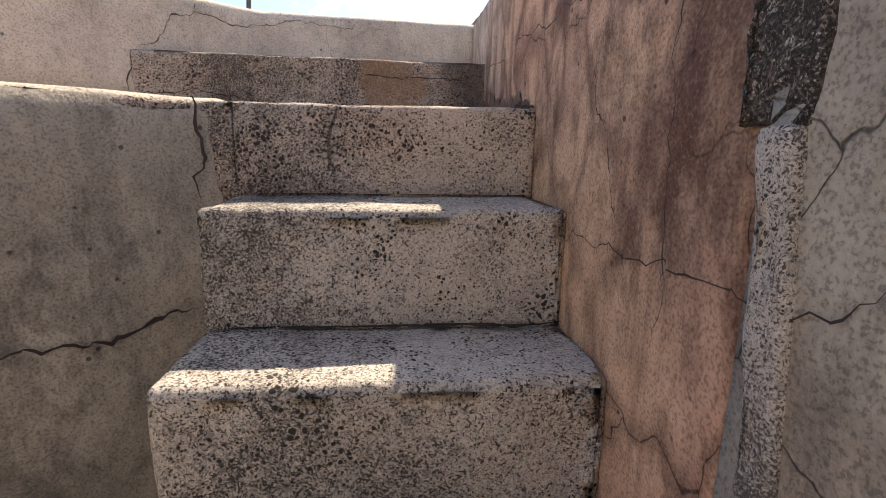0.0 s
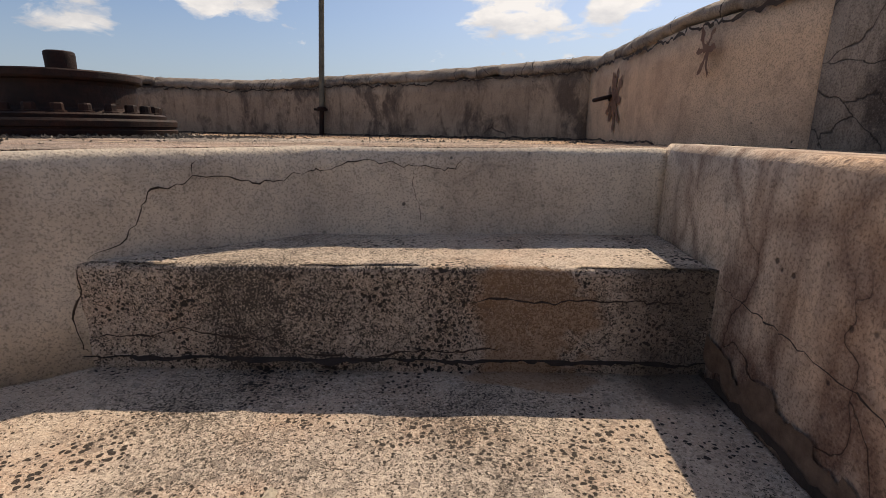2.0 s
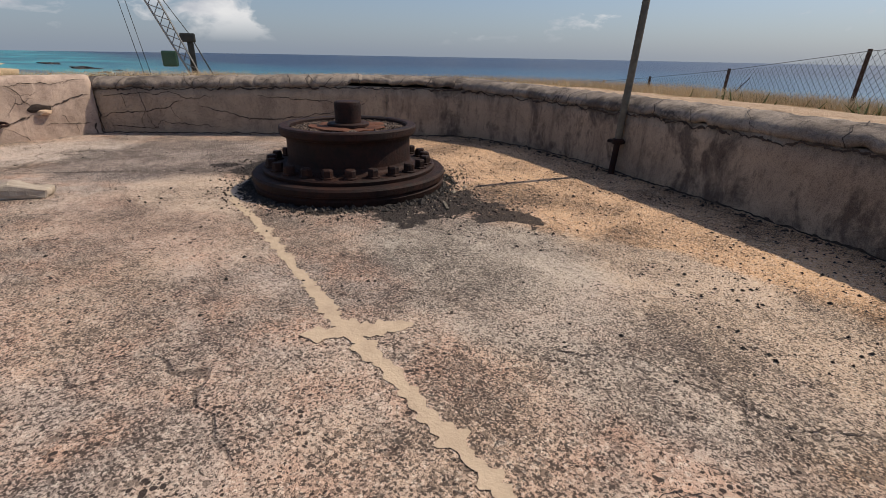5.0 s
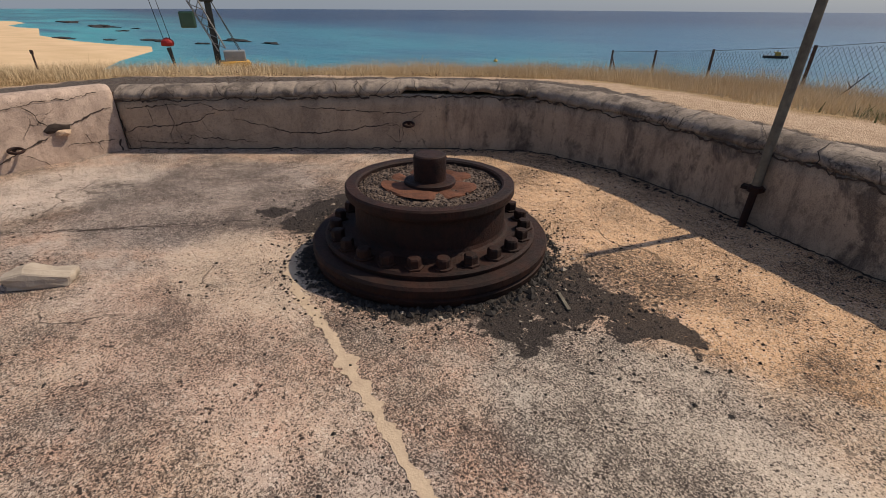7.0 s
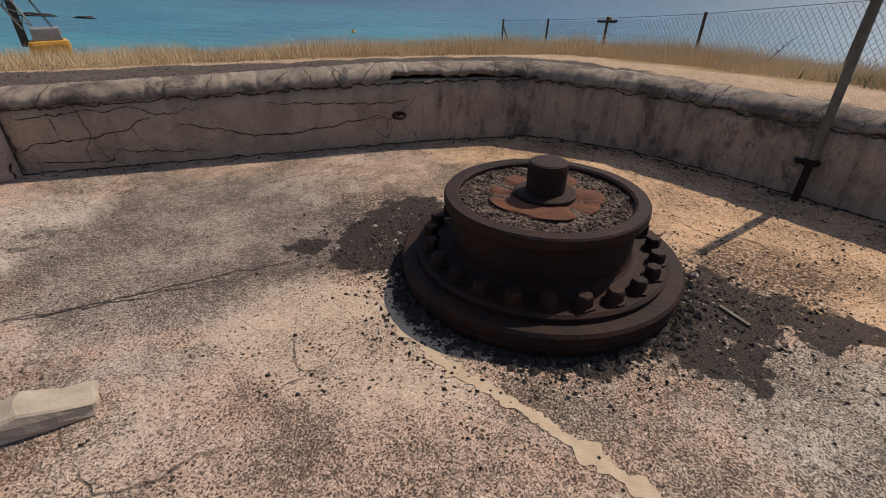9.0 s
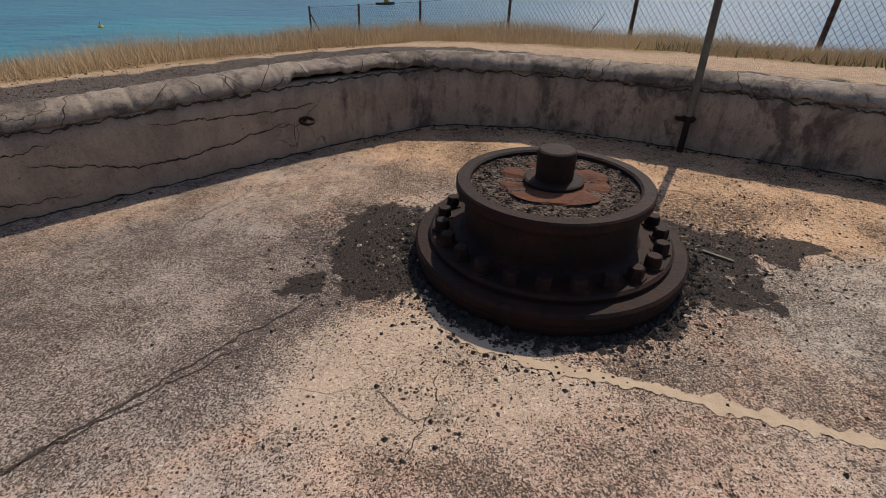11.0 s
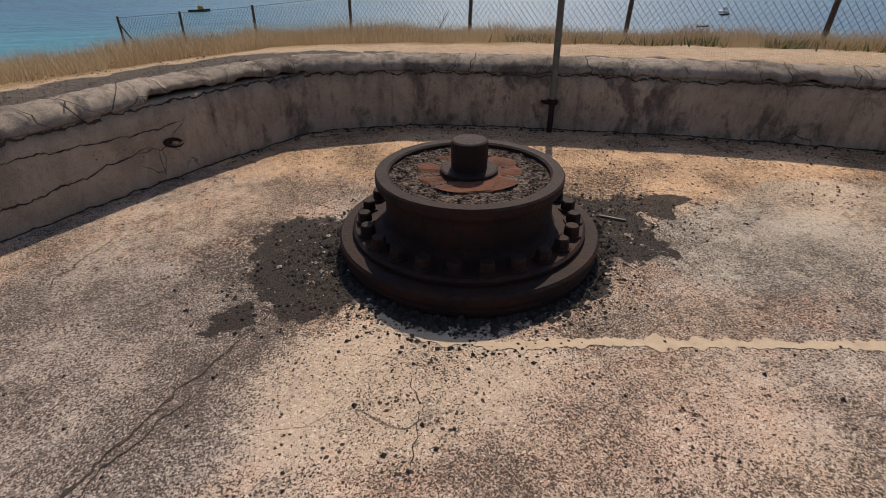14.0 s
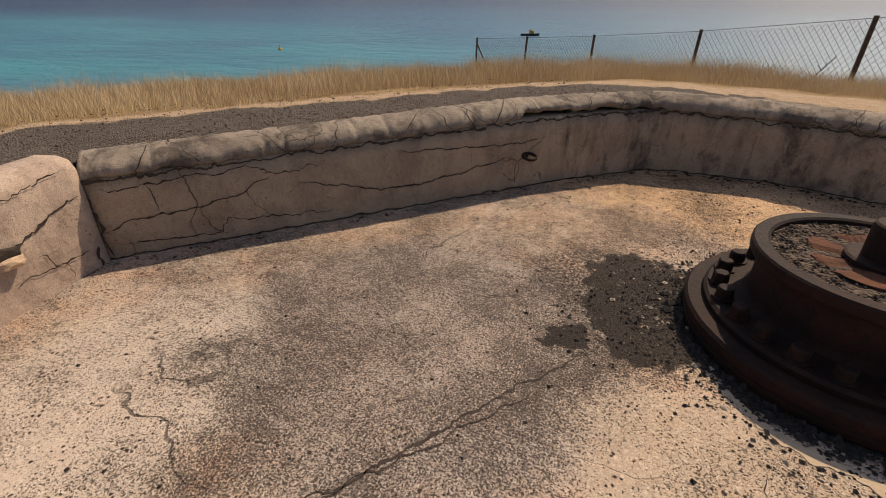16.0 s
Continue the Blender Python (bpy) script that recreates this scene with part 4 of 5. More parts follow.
A0, A1 = PARAPET[0], PARAPET[1]
for i, (wd, pts) in enumerate((
        (0.010, [(0.05, 0.45), (0.14, 0.44), (0.46, 0.47), (0.70, 0.47), (0.88, 0.49), (1.09, 0.42), (1.40, 0.44)]),
        (0.012, [(0.01, 0.19), (0.26, 0.25), (0.56, 0.25), (0.86, 0.33), (1.04, 0.41)]),
        (0.009, [(0.05, 0.10), (0.36, 0.08), (0.66, 0.06), (0.73, 0.16), (0.84, 0.13), (1.42, 0.09)]),
        (0.013, [(1.20, 0.33), (1.33, 0.31), (1.60, 0.24), (1.80, 0.18), (2.04, 0.18), (2.32, 0.20), (2.66, 0.25), (2.94, 0.29)]),
        (0.010, [(1.93, 0.45), (2.32, 0.43), (2.72, 0.41), (3.01, 0.39), (3.25, 0.43)]),
        (0.007, [(2.98, 0.27), (2.99, 0.05)]),
        (0.006, [(0.56, 0.25), (0.60, 0.12), (0.72, 0.05)]),
        (0.006, [(0.30, 0.46), (0.33, 0.36), (0.36, 0.24)]),
        (0.005, [(0.86, 0.33), (0.90, 0.22), (1.0, 0.12)]),
        (0.018, [(0.015, 0.02), (0.010, 0.2), (0.004, 0.5)]))):
    wall_crack(wall, A0, A1, pts, wd, seed=i * 1.7)
WING0, WING1 = (-6.85, 1.3), (-7.22, 4.80)
for i, (wd, pts) in enumerate((
        (0.016, [(2.0, 0.05), (2.43, 0.10), (2.57, 0.15), (2.78, 0.23), (2.89, 0.28)]),
        (0.020, [(2.95, 0.31), (3.10, 0.37), (3.28, 0.42), (3.46, 0.46)]),
        (0.012, [(2.71, 0.60), (2.80, 0.49), (2.88, 0.31)]),
        (0.009, [(3.13, 0.24), (3.27, 0.12), (3.28, 0.02)]),
        (0.008, [(2.57, 0.15), (2.72, 0.08), (2.80, 0.0)]),
        (0.008, [(2.95, 0.14), (3.06, 0.16), (3.27, 0.12), (3.44, 0.14)]),
        (0.010, [(2.2, 0.55), (2.6, 0.57), (2.9, 0.59), (3.2, 0.60), (3.46, 0.63)]),
        (0.030, [(3.475, 0.0), (3.46, 0.06), (3.47, 0.12)]))):
    wall_crack(wing, WING0, WING1, pts, wd, seed=20 + i)
for i, (a, b, wd, pts) in enumerate((
        (LIP[0], LIP[1], 0.005, [(1.09, -0.045), (0.98, -0.02), (0.85, -0.012), (0.75, -0.035), (0.64, -0.022), (0.58, -0.0)]),
        (LIP[0], LIP[1], 0.003, [(0.75, -0.035), (0.73, -0.12), (0.72, -0.20)]),
        (LIP[0], LIP[1], 0.006, [(1.086, -0.0), (1.087, -0.1), (1.084, -0.22)]),
        (LIP[1], LIP[2], 0.006, [(0.55, -0.22), (0.47, -0.17), (0.41, -0.08), (0.31, -0.035), (0.15, -0.065), (0.0, -0.045)]),
        (LIP[1], LIP[2], 0.004, [(0.31, -0.035), (0.30, -0.0)]),
        (LIP[1], LIP[2], 0.006, [(0.585, -0.24), (0.60, -0.36), (0.57, -0.46)]))):
    run = math.hypot(b[0] - a[0], b[1] - a[1])
    wall_crack(scene.objects["wall_platform_edge"], b, a, [(run - u, w) for u, w in pts], wd * 0.75, 0.018, seed=40 + i)
S0, S1 = (0.574, 3.0), (0.574, -2.2)
stair_ob = scene.objects["wall_stair"]
for i, (wd, pts) in enumerate((
        (0.005, [(0.34, -0.26), (0.61, -0.28), (0.86, -0.29), (1.09, -0.27), (1.35, -0.29), (1.66, -0.28), (2.1, -0.27)]),
        (0.004, [(1.11, 0.03), (1.08, -0.10), (1.07, -0.27)]),
        (0.005, [(1.40, -0.79), (1.55, -0.79), (1.77, -0.77), (1.90, -0.77), (2.00, -0.77), (2.08, -0.75), (2.15, -0.77), (2.3, -0.70)]),
        (0.003, [(1.10, -0.30), (1.13, -0.45), (1.12, -0.60), (1.08, -0.68)]),
        (0.004, [(1.12, -0.60), (1.25, -0.62), (1.38, -0.60), (1.48, -0.70)]),
        (0.004, [(1.62, -0.42), (1.70, -0.55), (1.73, -0.66), (1.80, -0.72)]),
        (0.004, [(1.95, -0.30), (1.93, -0.50), (1.96, -0.72), (1.94, -0.90)]))):
    wall_crack(stair_ob, S0, S1, pts, wd * 0.8, 0.009, seed=80 + i)
wall_crack(cheek, (-0.60, 1.53), (-0.346, 1.745), [(-0.25, -1.03), (-0.1, -1.05), (0.04, -1.08), (0.12, -1.07), (0.2, -1.04), (0.30, -1.03)], 0.010, 0.009, seed=95)
wall_crack(cheek, (-0.346, 1.745), (-0.262, 1.776), [(0.004, -0.50), (0.012, -0.58), (0.016, -0.75)], 0.010, 0.008, seed=97)
# joint under the coping, all along
for i, (a, b) in enumerate(zip(PARAPET[:10], PARAPET[1:])):
    n = math.hypot(b[0] - a[0], b[1] - a[1])
    s0 = sum(math.hypot(q[0] - p[0], q[1] - p[1]) for p, q in zip(PARAPET[:i], PARAPET[1:i + 1]))
    pts = [(n * j / 4, 0.538 + float(np.interp(s0 + n * j / 4, [0, 1.5, 3.0, 4.2, 5.6, 9.0, 14], [-0.025, 0.0, 0.035, 0.02, -0.02, -0.03, -0.02]))) for j in range(5)]
    ribbon(pts, 0.020, 0.016, M_CRACK, "joint", wall if i < 8 else wall_r, 1.1, False, a=a, b=b, seed=i * 2.2)
    ribbon([(n * j / 4, 0.010) for j in range(5)], 0.016, 0.007, M_CRACK, "joint", wall if i < 8 else wall_r, 0.5, False, a=a, b=b, seed=i * 3.2 + 50)
def coping_cracks():
    rng = np.random.default_rng(5)
    stations = along(PARAPET, 0.02)
    for _ in range(38):
        i = int(rng.integers(5, len(stations) - 5))
        if (stations[i][1] - stations[i + 1][1]).length > 0.02:
            continue
        bm, rows = bmesh.new(), []
        lean = rng.normal(0, 0.04)
        for k, (o, z) in enumerate(cop_prof[1:8]):
            p, m, st = stations[i]
            t = Vector((m.y, -m.x, 0)).normalized()
            wd = 0.0015 + 0.0035 * rng.random()
            w = (stations[i][2] + 0.0)
            c = sag(p + m * (o - 0.010 if k < 4 else o) + Vector((0, 0, z + (0.010 if k > 2 else 0.0))), m, w, k) + t * (lean * k + rng.normal(0, 0.011))
            rows.append([bm.verts.new(c - t * wd), bm.verts.new(c + t * wd)])
        for r, q in zip(rows, rows[1:]):
            bm.faces.new((r[0], r[1], q[1], q[0]))
        part("crack", bm, M_CRACK, coping)


coping_cracks()
# dark strips in the creases of wall and steps; a brown dirt stain
ribbon([(0.0, -0.478), (0.4, -0.481), (0.9, -0.476), (1.24, -0.481)], 0.03, 0.010, M_CRACK, "crease_line", stair_ob, 0.6, True, a=S0, b=S1, seed=71)
ribbon([(-0.9, 2.556), (-0.5, 2.575), (0.1, 2.61), (0.57, 2.632)], 0.035, -0.481, M_CRACK, "crease_line", stairs, 0.8, True, ground=True, seed=73)
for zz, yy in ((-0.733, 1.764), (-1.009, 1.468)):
    ribbon([(-0.22, yy - 0.004), (0.2, yy - 0.002), (0.58, yy - 0.004)], 0.03, zz + 0.004 - 0.026, M_CRACK, "crease_line", stairs, 0.6, True, ground=True, seed=75 + yy)
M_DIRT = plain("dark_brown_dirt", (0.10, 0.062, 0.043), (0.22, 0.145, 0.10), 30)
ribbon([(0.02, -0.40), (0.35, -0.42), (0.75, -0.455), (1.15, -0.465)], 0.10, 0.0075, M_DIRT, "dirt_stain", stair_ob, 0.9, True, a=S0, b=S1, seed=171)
RISER = ((-0.905, 2.558), (0.57, 2.635))
for zz, n0 in ((-0.395, 0.0), (-0.30, 0.9), (-0.43, 0.5)):
    ribbon([(n0 + 0.03, zz), (n0 + 0.3, zz - 0.008), (n0 + 0.5, zz + 0.004)], 0.006, 0.010, M_CRACK, "crack", stairs, 0.7, True, a=RISER[0], b=RISER[1], seed=207 + n0)
# stained bursts on the side parapet
M_STAIN = plain("rust_brown_stain", (0.13, 0.07, 0.05), (0.22, 0.13, 0.09), 12)
R0, R1 = PARAPET[8], PARAPET[9]
for i, (cx, cz, arms, size) in enumerate(((0.62, 0.28, 9, 0.17), (1.72, 0.40, 6, 0.11))):
    for j in range(arms):
        ang = 6.28318531 * (j + 0.3 * noise.noise(Vector((j, i, 3)))) / arms
        ln = size * (0.8 + 0.9 * abs(noise.noise(Vector((j * 2.1, i, 0)))))
        ribbon([(cx, cz), (cx + 0.4 * ln * math.cos(ang), cz + 0.5 * ln * math.sin(ang)), (cx + ln * math.cos(ang) * 0.9, cz + 1.25 * ln * math.sin(ang))], 0.055 - 0.02 * i, 0.006 + 0.0007 * j, M_STAIN, "stain", wall_r, 0.8, True, a=R0, b=R1, seed=j * 3.1 + i)

# cement fill across the floor
fill = ribbon([(-3.86, 4.86), (-3.62, 4.52), (-3.29, 4.35), (-2.98, 4.28), (-2.43, 4.11), (-2.06, 3.98), (-1.57, 3.82), (-1.24, 3.73), (-0.85, 3.61), (-0.57, 3.53), (-0.34, 3.46), (-0.10, 3.41), (0.30, 3.31)], 0.085, 0.003, M_CEMENT, "cement_fill", floor, 0.5, ground=True, seed=3)
ribbon([(-1.52, 3.64), (-1.40, 3.79), (-1.26, 3.97)], 0.15, 0.0042, M_CEMENT, "cement_fill", floor, 0.7, ground=True, seed=8)
for i, (wd, pts) in enumerate((
        (0.016, [(-5.2, 3.72), (-4.93, 4.05), (-4.70, 4.37), (-4.55, 4.53), (-4.33, 4.80)]),
        (0.010, [(-6.3, 2.9), (-5.4, 3.5), (-4.85, 4.1), (-4.5, 4.5)]),
        (0.005, [(-0.6, 3.3), (-0.35, 3.55), (-0.30, 3.8), (0.0, 3.95)]),
        (0.005, [(-3.7, 4.3), (-3.72, 4.1), (-3.80, 3.9)]),
        (0.006, [(-0.9, 4.1), (-0.5, 4.3), (-0.1, 4.25), (0.4, 4.5)]))):
    ribbon(pts, wd, 0.003, M_CRACK, "crack", floor, 0.9, ground=True, seed=110 + i)

# ---- iron rings ----
def mooring_ring(x, y, z, out, label):
    ob = thing("mooring_ring", label, "iron ring", "rings in the parapet", at=(x, y, z))
    o = Vector(out).normalized()
    part("ring", torus(o * 0.055, (0.25 * o.x, 0.25 * o.y, 1), 0.055, 0.013), M_IRON, ob)
    part("eye", tube(-o * 0.03, o * 0.012, 0.022, 0.018, 12), M_IRON, ob)


mooring_ring(-4.955, 6.885, 0.285, (0.676, -0.737, 0), "small rusted iron ring fixed in the cracked parapet")
mooring_ring(0.925, 4.97, 0.285, (-1, -0.06, 0), "rusted iron ring in the stained side parapet")
mooring_ring(-7.12, 3.85, 0.20, (1, 0.1, 0), "rusted iron ring in the broken side wall")
# hole in the side wall as a dark lump, its shade painted in
hole = lump((-7.155, 4.23, 0.32), (0.03, 0.10, 0.055), 4.0, 0.6)
tagged(part("hole_shade_lump", hole, M_CRACK, wing), "", "")
tagged(part("loose_render", lump((-7.135, 4.27, 0.285), (0.03, 0.07, 0.035), 9.0, 0.5), M_PALE, wing))

# ---- loose things on the floor ----
rock = box(-0.16, 0.15, -0.07, 0.07, 0.0, 0.105, 0.008, 1)
bmesh.ops.subdivide_edges(rock, edges=rock.edges[:], cuts=2, use_grid_fill=True)
for v in rock.verts:
    v.co.z *= 0.55 + 0.45 * min(1.0, max(0.0, (0.15 - v.co.x) / 0.2)) if v.co.x > -0.08 else 0.8
    v.co += Vector([noise.noise(v.co * 14 + Vector((k * 7.0, 1, 2))) * 0.022 for k in range(3)]) * (1.0 if v.co.z > 0.01 else 0.4)
bmesh.ops.rotate(rock, verts=rock.verts[:], cent=(0, 0, 0), matrix=Matrix.Rotation(0.95, 3, "Z"))
ob = part("rubble_lump", rock, M_ROCK)
ob.location = (-4.44, 3.46, 0)
tagged(ob, "pale broken lump of render on the floor", "rubble")
stick = part("wood_strip", box(-0.085, 0.085, -0.010, 0.010, 0.0, 0.010, 0.002, 1), M_POLE)
stick.matrix_world = pose(-2.15, 5.25, 0.002, 0, 0, -42)
tagged(stick, "short weathered strip of wood on the floor", "wood strip")


def scatter(name, count, place, size, mat, label, category, seed):
    """Loose bits, each a small rough eight-sided stone, as one sheet of stuff."""
    rng = np.random.default_rng(seed)
    verts, faces = [], []
    for _ in range(count):
        x, y, z = place(rng)
        r = size[0] + (size[1] - size[0]) * rng.random() ** 3
        a = rng.uniform(0, 6.28)
        n = len(verts)
        k = rng.uniform(0.6, 1.3, 6)
        for j in range(4):
            t = a + j * 1.5708
            verts.append((x + r * k[j] * math.cos(t), y + r * k[j] * math.sin(t), z + r * 0.25))
        verts.append((x, y, z + r * 0.9 * k[4]))
        verts.append((x, y, z - r * 0.1))
        for j in range(4):
            faces.append((n + j, n + (j + 1) % 4, n + 4))
            faces.append((n + (j + 1) % 4, n + j, n + 5))
    return tagged(sheet(name, verts, faces, mat), label, category, kind="stuff")


def round_gun(rng):
    while True:
        a, r = rng.uniform(0, 6.28), 0.72 + abs(rng.normal(0, 0.16))
        x, y = PED[0] + r * math.cos(a), PED[1] + r * math.sin(a)
        if rng.random() < 0.35:
            x, y = (-4.05, 5.25) if rng.random() < 0.5 else (-2.1, 5.3)
            x, y = x + rng.normal(0, 0.28), y + rng.normal(0, 0.30)
        if math.hypot(x - PED[0], y - PED[1]) > 0.725:
            return x, y, 0.0


def on_fill(rng):
    while True:
        a, r = rng.uniform(0, 6.28), 0.43 * math.sqrt(rng.uniform(0.34, 1))
        return PED[0] + r * math.cos(a), PED[1] + r * math.sin(a), 0.430


def on_floor(rng):
    while True:
        x, y = rng.uniform(-6.6, 0.8), rng.uniform(3.0, 7.5)
        if math.hypot(x - PED[0], y - PED[1]) > 0.8 and (x + 2.9) * 0.49 + (y - 7.65) * 0.872 < -0.1 and (x + 7.23) * -0.676 + (y - 4.81) * 0.737 < -0.1:
            if rng.random() < 0.15 + 0.85 * max(0.0, 1 + ((x + 2.9) * 0.49 + (y - 7.65) * 0.872) / 2.2):
                return x, y, 0.0


def by_wall(rng):
    i = rng.integers(0, 8)
    a, b = PARAPET[i], PARAPET[i + 1]
    f, d = rng.random(), 0.03 + abs(rng.normal(0, 0.05))
    v = Vector((b[0] - a[0], b[1] - a[1])).normalized()
    return a[0] + (b[0] - a[0]) * f + v.y * d, a[1] + (b[1] - a[1]) * f - v.x * d, 0.0


scatter("asphalt_crumbs", 4200, round_gun, (0.003, 0.014), M_TAR, "crumbled black asphalt bits round the gun base", "crumbs", 1)
def gun_foot(rng):
    a, r = rng.uniform(0, 6.28), 0.735 + 0.10 * rng.random() ** 2
    return PED[0] + r * math.cos(a), PED[1] + r * math.sin(a), 0.0


scatter("rubble_skirt", 1100, gun_foot, (0.008, 0.030), M_TAR, "dark rubble heaped against the gun base", "rubble", 12)
scatter("rust_flakes", 1500, on_fill, (0.005, 0.016), M_CRUMB, "loose rust scale and grit lying on the gun base", "rust flakes", 2)
scatter("floor_grit", 2800, on_floor, (0.003, 0.013), M_TAR, "dark grit scattered over the worn floor", "grit", 3)
scatter("wall_foot_debris", 500, by_wall, (0.005, 0.022), M_CRACK, "dark debris along the foot of the parapet", "debris", 4)
scatter("pale_chips", 120, round_gun, (0.006, 0.022), M_ROCK, "pale concrete chips on the dark crumbs", "chips", 5)


def gravel_bed(rng):
    while True:
        f, d = rng.uniform(-0.15, 1.25), rng.uniform(0.28, 1.5)
        x, y = -7.42 + 2.67 * f - 0.676 * d, 4.9 + 2.43 * f + 0.737 * d
        if rng.random() < 1.5 - d * 0.9:
            return x, y, 0.62


scatter("gravel_stones", 1800, gravel_bed, (0.004, 0.014), M_CRUMB, "dark gravel behind the parapet", "gravel", 6)


# ---- plants by the fence ----
def weeds():
    rng = np.random.default_rng(11)
    verts, faces = [], []
    along_inner = [Vector(a).lerp(Vector(b), k / 20) for a, b in zip(INNER[:8], INNER[1:9]) for k in range(20)]
    for _ in range(3000):
        f = rng.random()
        x, y = -1.2 + 5.2 * f + rng.normal(0, 0.25), 9.25 - 3.4 * f + rng.normal(0, 0.25)
        if noise.noise(Vector((x * 1.6, y * 1.6, 3))) < -0.05:
            continue
        reach = min((Vector((x, y)) - Vector(p)).length for p in along_inner)
        z, h, a, w = float(height(reach, x, y)) - 0.005, rng.uniform(0.03, 0.13), rng.uniform(0, 6.28), 0.012
        n = len(verts)
        verts += [(x - w * math.cos(a), y - w * math.sin(a), z), (x + w * math.cos(a), y + w * math.sin(a), z), (x + rng.normal(0, 0.04), y + rng.normal(0, 0.04), z + h)]
        faces.append((n, n + 1, n + 2))
    tagged(sheet("green_weeds", verts, faces, plain("weed_green", (0.10, 0.13, 0.045), (0.19, 0.19, 0.08), 8)), "low green weeds in front of the fence", "weeds", kind="stuff")


weeds()
stalk = thing("dry_stalk", "leaning dry plant stalk among the grass", "plant", at=(-1.85, 11.2, 0.1))
part("stem", tube((0, 0, 0), (0.45, 0.05, 0.62), 0.010, 0.005, 6), M_POST, stalk)
for j in range(7):
    f = 0.35 + 0.09 * j
    part("twig", tube((0.45 * f, 0.05 * f, 0.62 * f), (0.45 * f + 0.07 * math.cos(j * 2.2), 0.05 * f + 0.03, 0.62 * f + 0.07), 0.006, 0.002, 5), M_POST, stalk)
marker = thing("marker_post", "thin dark marker post beyond the grass", "post", at=(-22.9, 7.0, -1.6))
part("shaft", tube((0.1, 0, 0), (0, 0, 1.62), 0.035, 0.03, 8), M_POST, marker)
part("head", box(-0.12, 0.12, -0.03, 0.03, 1.55, 1.68, 0.01, 1), M_POST, marker)


# ---- crane on the pier ----
def crane():
    yellow = plain("crane_yellow_paint", (0.62, 0.34, 0.05), (0.50, 0.26, 0.05), 0.8, 0.5)
    grey = plain("crane_grey_steel", (0.34, 0.35, 0.34), (0.22, 0.23, 0.23), 0.8, 0.6, 0.3)
    black = plain("crane_dark_steel", (0.03, 0.035, 0.035), (0.06, 0.065, 0.06), 0.8, 0.6, 0.3)
    green = plain("crane_green_cab", (0.04, 0.09, 0.06), (0.06, 0.12, 0.08), 0.8, 0.4)
    red = plain("hook_red_paint", (0.40, 0.03, 0.02), (0.28, 0.02, 0.02), 0.8, 0.5)
    ob = thing("crane", "yellow lattice boom crane working beside the shore", "crane", at=(-64.76, 32.46, -9.6))
    turn = Matrix.Rotation(radians(64), 4, "Z")

    def put(name, bm, m, label=""):
        bmesh.ops.transform(bm, matrix=turn, verts=bm.verts[:])
        return part(name, bm, m, ob, label)
    # local x runs to the viewer's right, y away from the viewer
    put("undercarriage", box(-1.0, 5.2, -2.4, 2.4, -2.0, 2.6, 0.3), black)
    put("house", box(0.3, 3.9, -1.5, 1.5, 2.9, 4.9, 0.35), yellow, "yellow machine house")
    put("engine_box", box(0.9, 3.4, -1.1, 1.1, 4.9, 6.1, 0.12), grey, "grey engine box")
    put("turntable", tube((2.0, 0, 2.5), (2.0, 0, 3.0), 1.6, 1.6, 24), black)
    put("mast", box(-0.2, 0.5, -0.5, 0.5, 4.4, 12.4, 0.08), black, "dark upright mast")
    put("mast_head", box(-0.9, 0.8, -0.7, 0.7, 11.5, 12.5, 0.15), black)
    put("cab", box(-3.2, -1.5, -0.8, 0.8, 8.7, 10.5, 0.2), green, "green operator cab")
    foot, tip = Vector((0.8, 0, 6.2)), Vector((-7.8, -0.5, 27.3))
    way = (tip - foot).normalized()
    side = Vector((0, 1, 0))
    up = way.cross(side).normalized()
    corners = [side * sx * 0.9 + up * sz * 0.9 for sx in (-1, 1) for sz in (-1, 1)]
    for c in corners:
        put("boom_chord", tube(foot + c * 0.5, tip + c, 0.10, 0.08, 6), grey, "grey steel tube")
    lace = bmesh.new()
    n = 20
    for j in range(n):
        a, b = foot.lerp(tip, j / n), foot.lerp(tip, (j + 1) / n)
        k0, k1 = 0.5 + 0.5 * j / n, 0.5 + 0.5 * (j + 1) / n
        for p, q in ((0, 1), (1, 3), (3, 2), (2, 0)):
            tube(a + corners[p] * k0, b + corners[q] * k1, 0.05, 0.05, 4, lace)
    put("boom_lacing", lace, grey)
    for j, (p, q) in enumerate((((0.2, 0, 12.4), tip + up * 0.9), ((0.2, 0.4, 12.4), tip + side * 0.5 + up * 0.9), ((0.2, 0, 12.4), (3.5, 0, 4.8)), ((0.2, -0.4, 12.4), (3.3, -0.6, 4.8)))):
        put("stay_cable", tube(p, q, 0.045, 0.045, 4), black)
    for dx in (-0.35, 0.35):
        put("hoist_cable", tube(tip + Vector((dx, 0, 0)), Vector((-5.0 + dx, -0.5, 7.6)), 0.035, 0.035, 4), black)
    put("hook_block", lump((-5.0, -0.5, 7.1), (0.75, 0.5, 0.6), 3.0, 0.15), red, "red hook block")
    put("sling", tube((-5.0, -0.5, 6.6), (-4.6, -0.5, 3.6), 0.28, 0.10, 6), black)


crane()


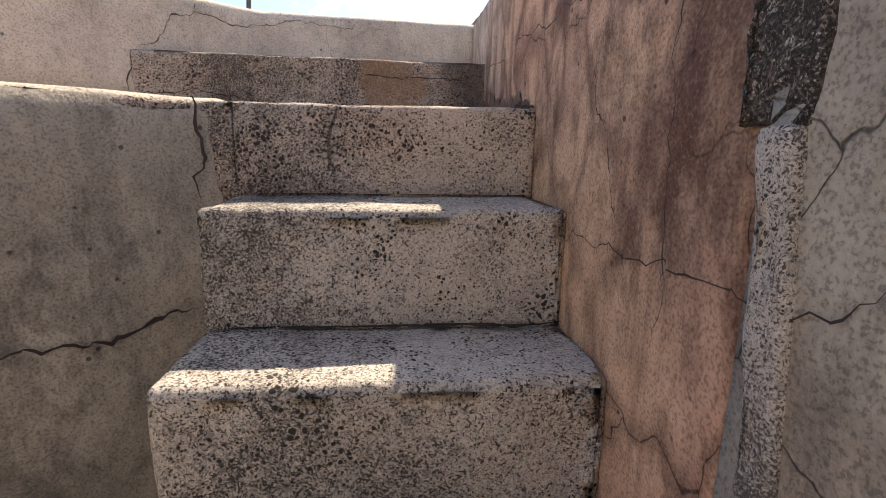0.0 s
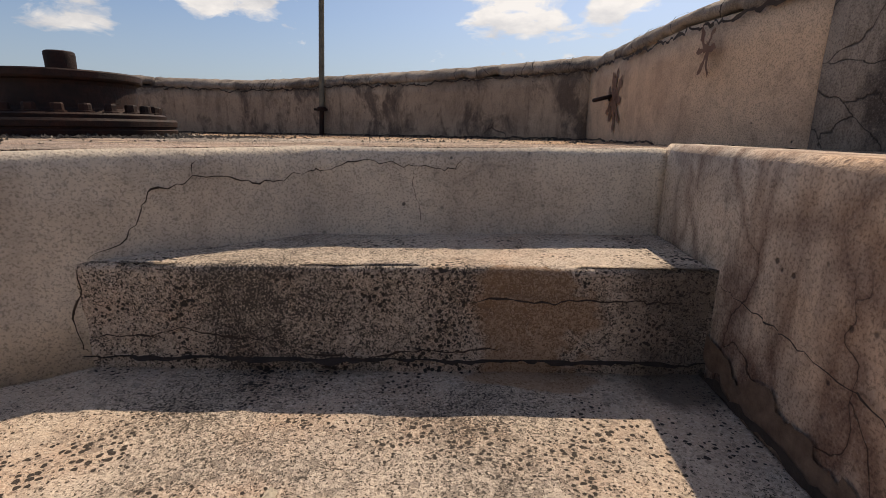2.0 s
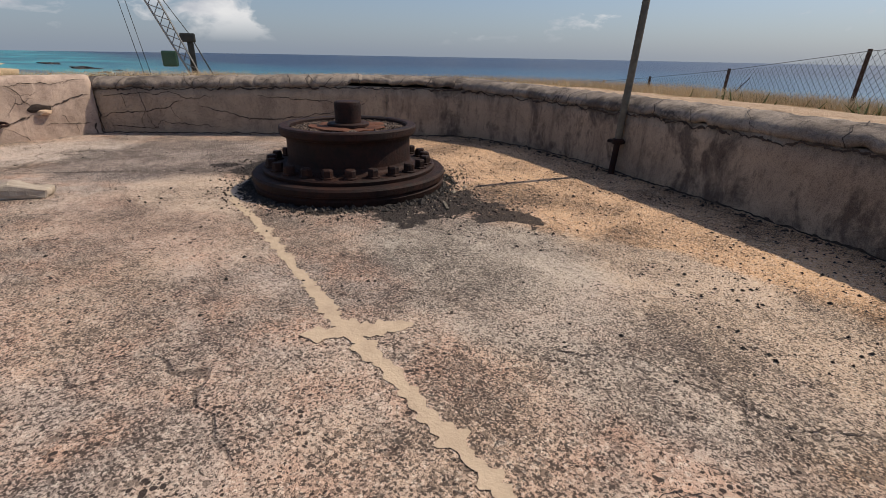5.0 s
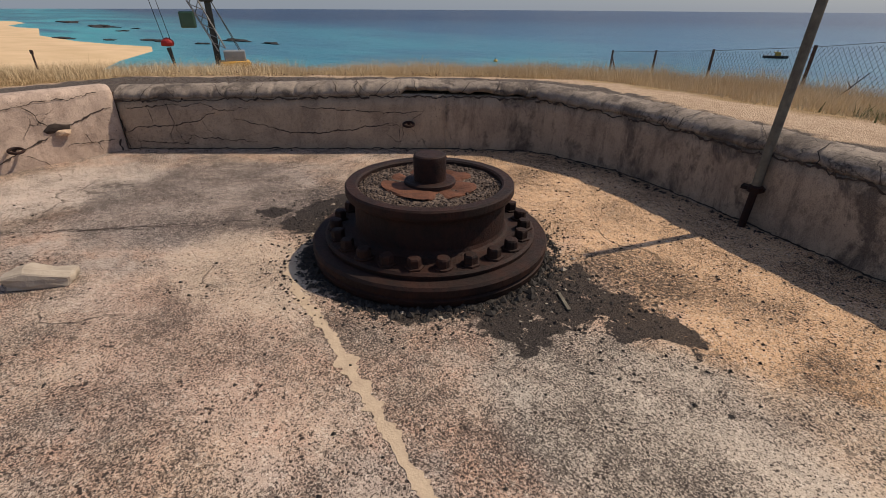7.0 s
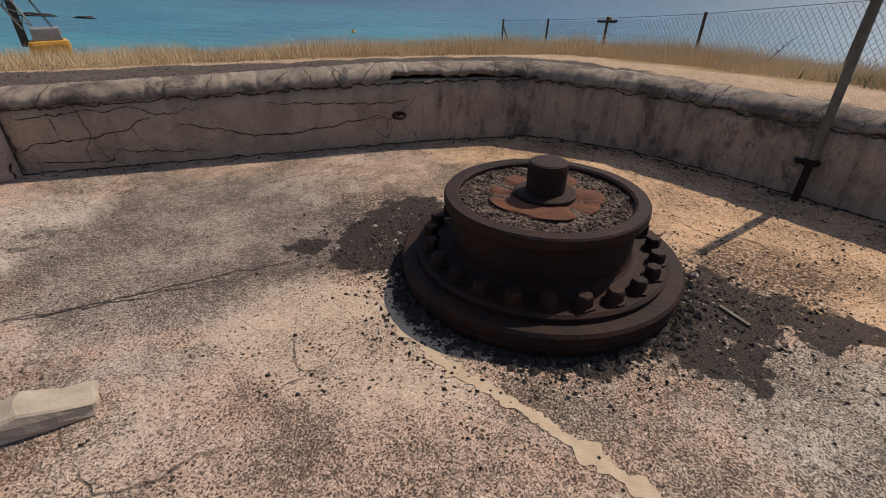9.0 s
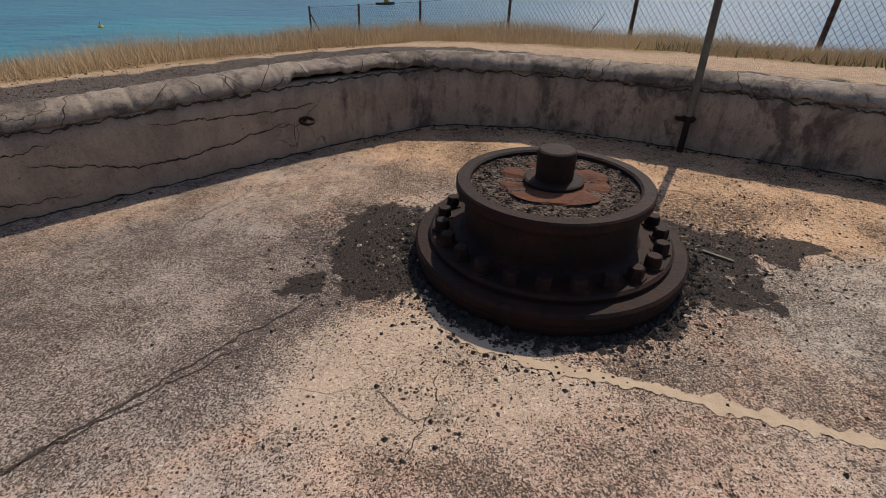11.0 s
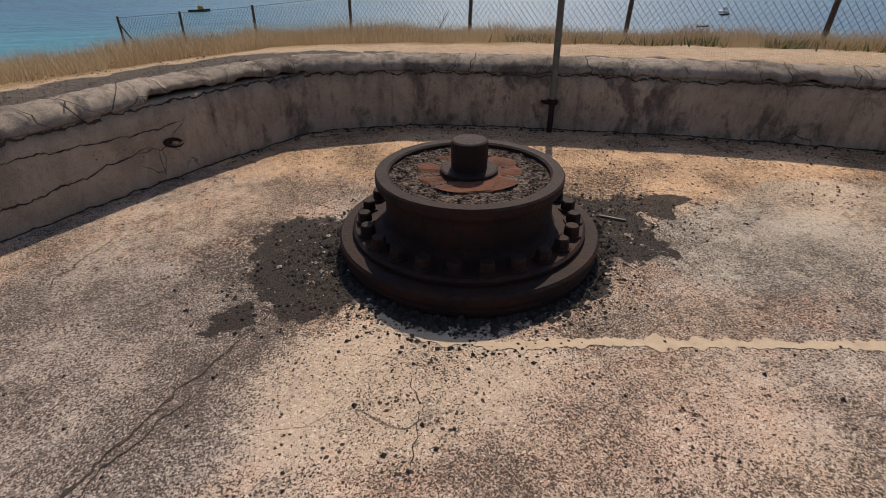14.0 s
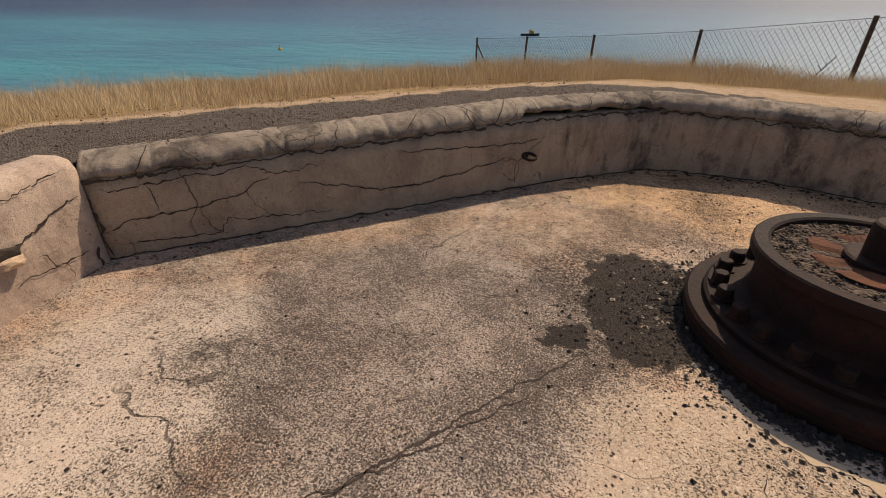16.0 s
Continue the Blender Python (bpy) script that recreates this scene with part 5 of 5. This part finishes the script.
# ---- boats, buoys, rocks ----
def boat(x, y, length, yaw, hull, top, label, cabin=True):
    ob = thing("boat", label, "boat", "boats at anchor", at=(x, y, -20.0))
    turn = Matrix.Rotation(radians(yaw), 4, "Z")
    bm, rows = bmesh.new(), []
    for i in range(13):
        f = i / 12
        w = length * 0.16 * (1 - max(0, (f - 0.55) / 0.45) ** 2) * (0.85 + 0.15 * min(1, f * 4))
        w = max(w, 0.02)
        rise = length * 0.045 * max(0, f - 0.3) ** 1.5
        u = (f - 0.5) * length
        rows.append([bm.verts.new(v) for v in ((u, -w, length * 0.10 + rise), (u, -w * 0.7, -0.05), (u, w * 0.7, -0.05), (u, w, length * 0.10 + rise))])
    for a, b in zip(rows, rows[1:]):
        for k in range(4):
            bm.faces.new((a[k], b[k], b[(k + 1) % 4], a[(k + 1) % 4]))
    bm.faces.new(rows[0]), bm.faces.new(rows[-1][::-1])
    bmesh.ops.transform(bm, matrix=turn, verts=bm.verts[:])
    part("hull", bm, hull, ob)
    if cabin:
        for nm, x0, x1, hw, z0, z1 in (("cabin", -0.05, 0.2, 0.10, 0.10, 0.24), ("roof", -0.10, 0.16, 0.11, 0.243, 0.27)):
            c = box(x0 * length, x1 * length, -hw * length, hw * length, z0 * length, z1 * length, 0.012 * length)
            bmesh.ops.transform(c, matrix=turn, verts=c.verts[:])
            part(nm, c, top, ob)
        m = tube((0.02 * length, 0, 0.26 * length), (0.02 * length, 0, 0.42 * length), 0.05, 0.04, 6)
        bmesh.ops.transform(m, matrix=turn, verts=m.verts[:])
        part("mast", m, hull, ob)


B_DARK = plain("boat_dark_hull", (0.03, 0.03, 0.035), (0.06, 0.055, 0.05), 0.7, 0.5)
B_WHITE = plain("boat_white_paint", (0.72, 0.72, 0.70), (0.60, 0.60, 0.58), 0.7, 0.4)
B_YELLOW = plain("boat_yellow_paint", (0.58, 0.36, 0.06), (0.45, 0.28, 0.06), 0.7, 0.5)
boat(-46, 300, 10.5, 8, B_DARK, B_YELLOW, "work boat with dark hull and yellow cabin")
boat(188, 199, 8.0, 20, B_WHITE, B_WHITE, "white motor boat with a small cabin")
boat(140, 158, 4.5, -15, B_DARK, B_DARK, "small dark open boat", False)
boat(179, 189, 6.0, 10, B_DARK, B_WHITE, "dark hulled boat with white cabin")
boat(330, 272, 9.0, 12, B_DARK, B_WHITE, "dark hulled fishing boat")
boat(318, 283, 8.0, -5, B_DARK, B_DARK, "dark low open boat at anchor", False)
boat(345, 262, 8.0, 25, B_DARK, B_WHITE, "dark hulled boat lying at anchor")


def buoy(x, y, m, label):
    ob = thing("buoy", label, "buoy", at=(x, y, -20.0))
    part("float", lathe([(0.0, -0.3), (0.9, -0.2), (1.0, 0.3), (0.6, 0.8), (0.25, 1.0), (0.0, 1.0)], 16), m, ob)
    part("staff", tube((0, 0, 0.9), (0, 0, 2.0), 0.15, 0.1, 6), M_POST, ob)


buoy(-135, 190, B_YELLOW, "yellow mooring buoy on the water")
for i, (x, y, sx, sy, sz) in enumerate(((-455, 104, 22, 7, 2.2), (-420, 122, 14, 6, 1.6), (-688, 195, 60, 14, 3.0), (-560, 175, 16, 7, 1.8), (-610, 205, 14, 6, 1.6), (-336, 150, 12, 6, 1.4), (-350, 178, 26, 8, 2.2), (-308, 182, 16, 7, 1.8), (-385, 140, 30, 7, 2.0), (-900, 215, 60, 15, 4.0))):
    ob = part("shore_rock", lump((0, 0, 0), (sx * 0.6, sy * 0.6, sz * 0.6), i * 2.3, 0.9, 3), M_TAR)
    ob.location = (x, y, -20.2)
    tagged(ob, "dark low rock awash by the shore", "rock", "rocks along the shore")
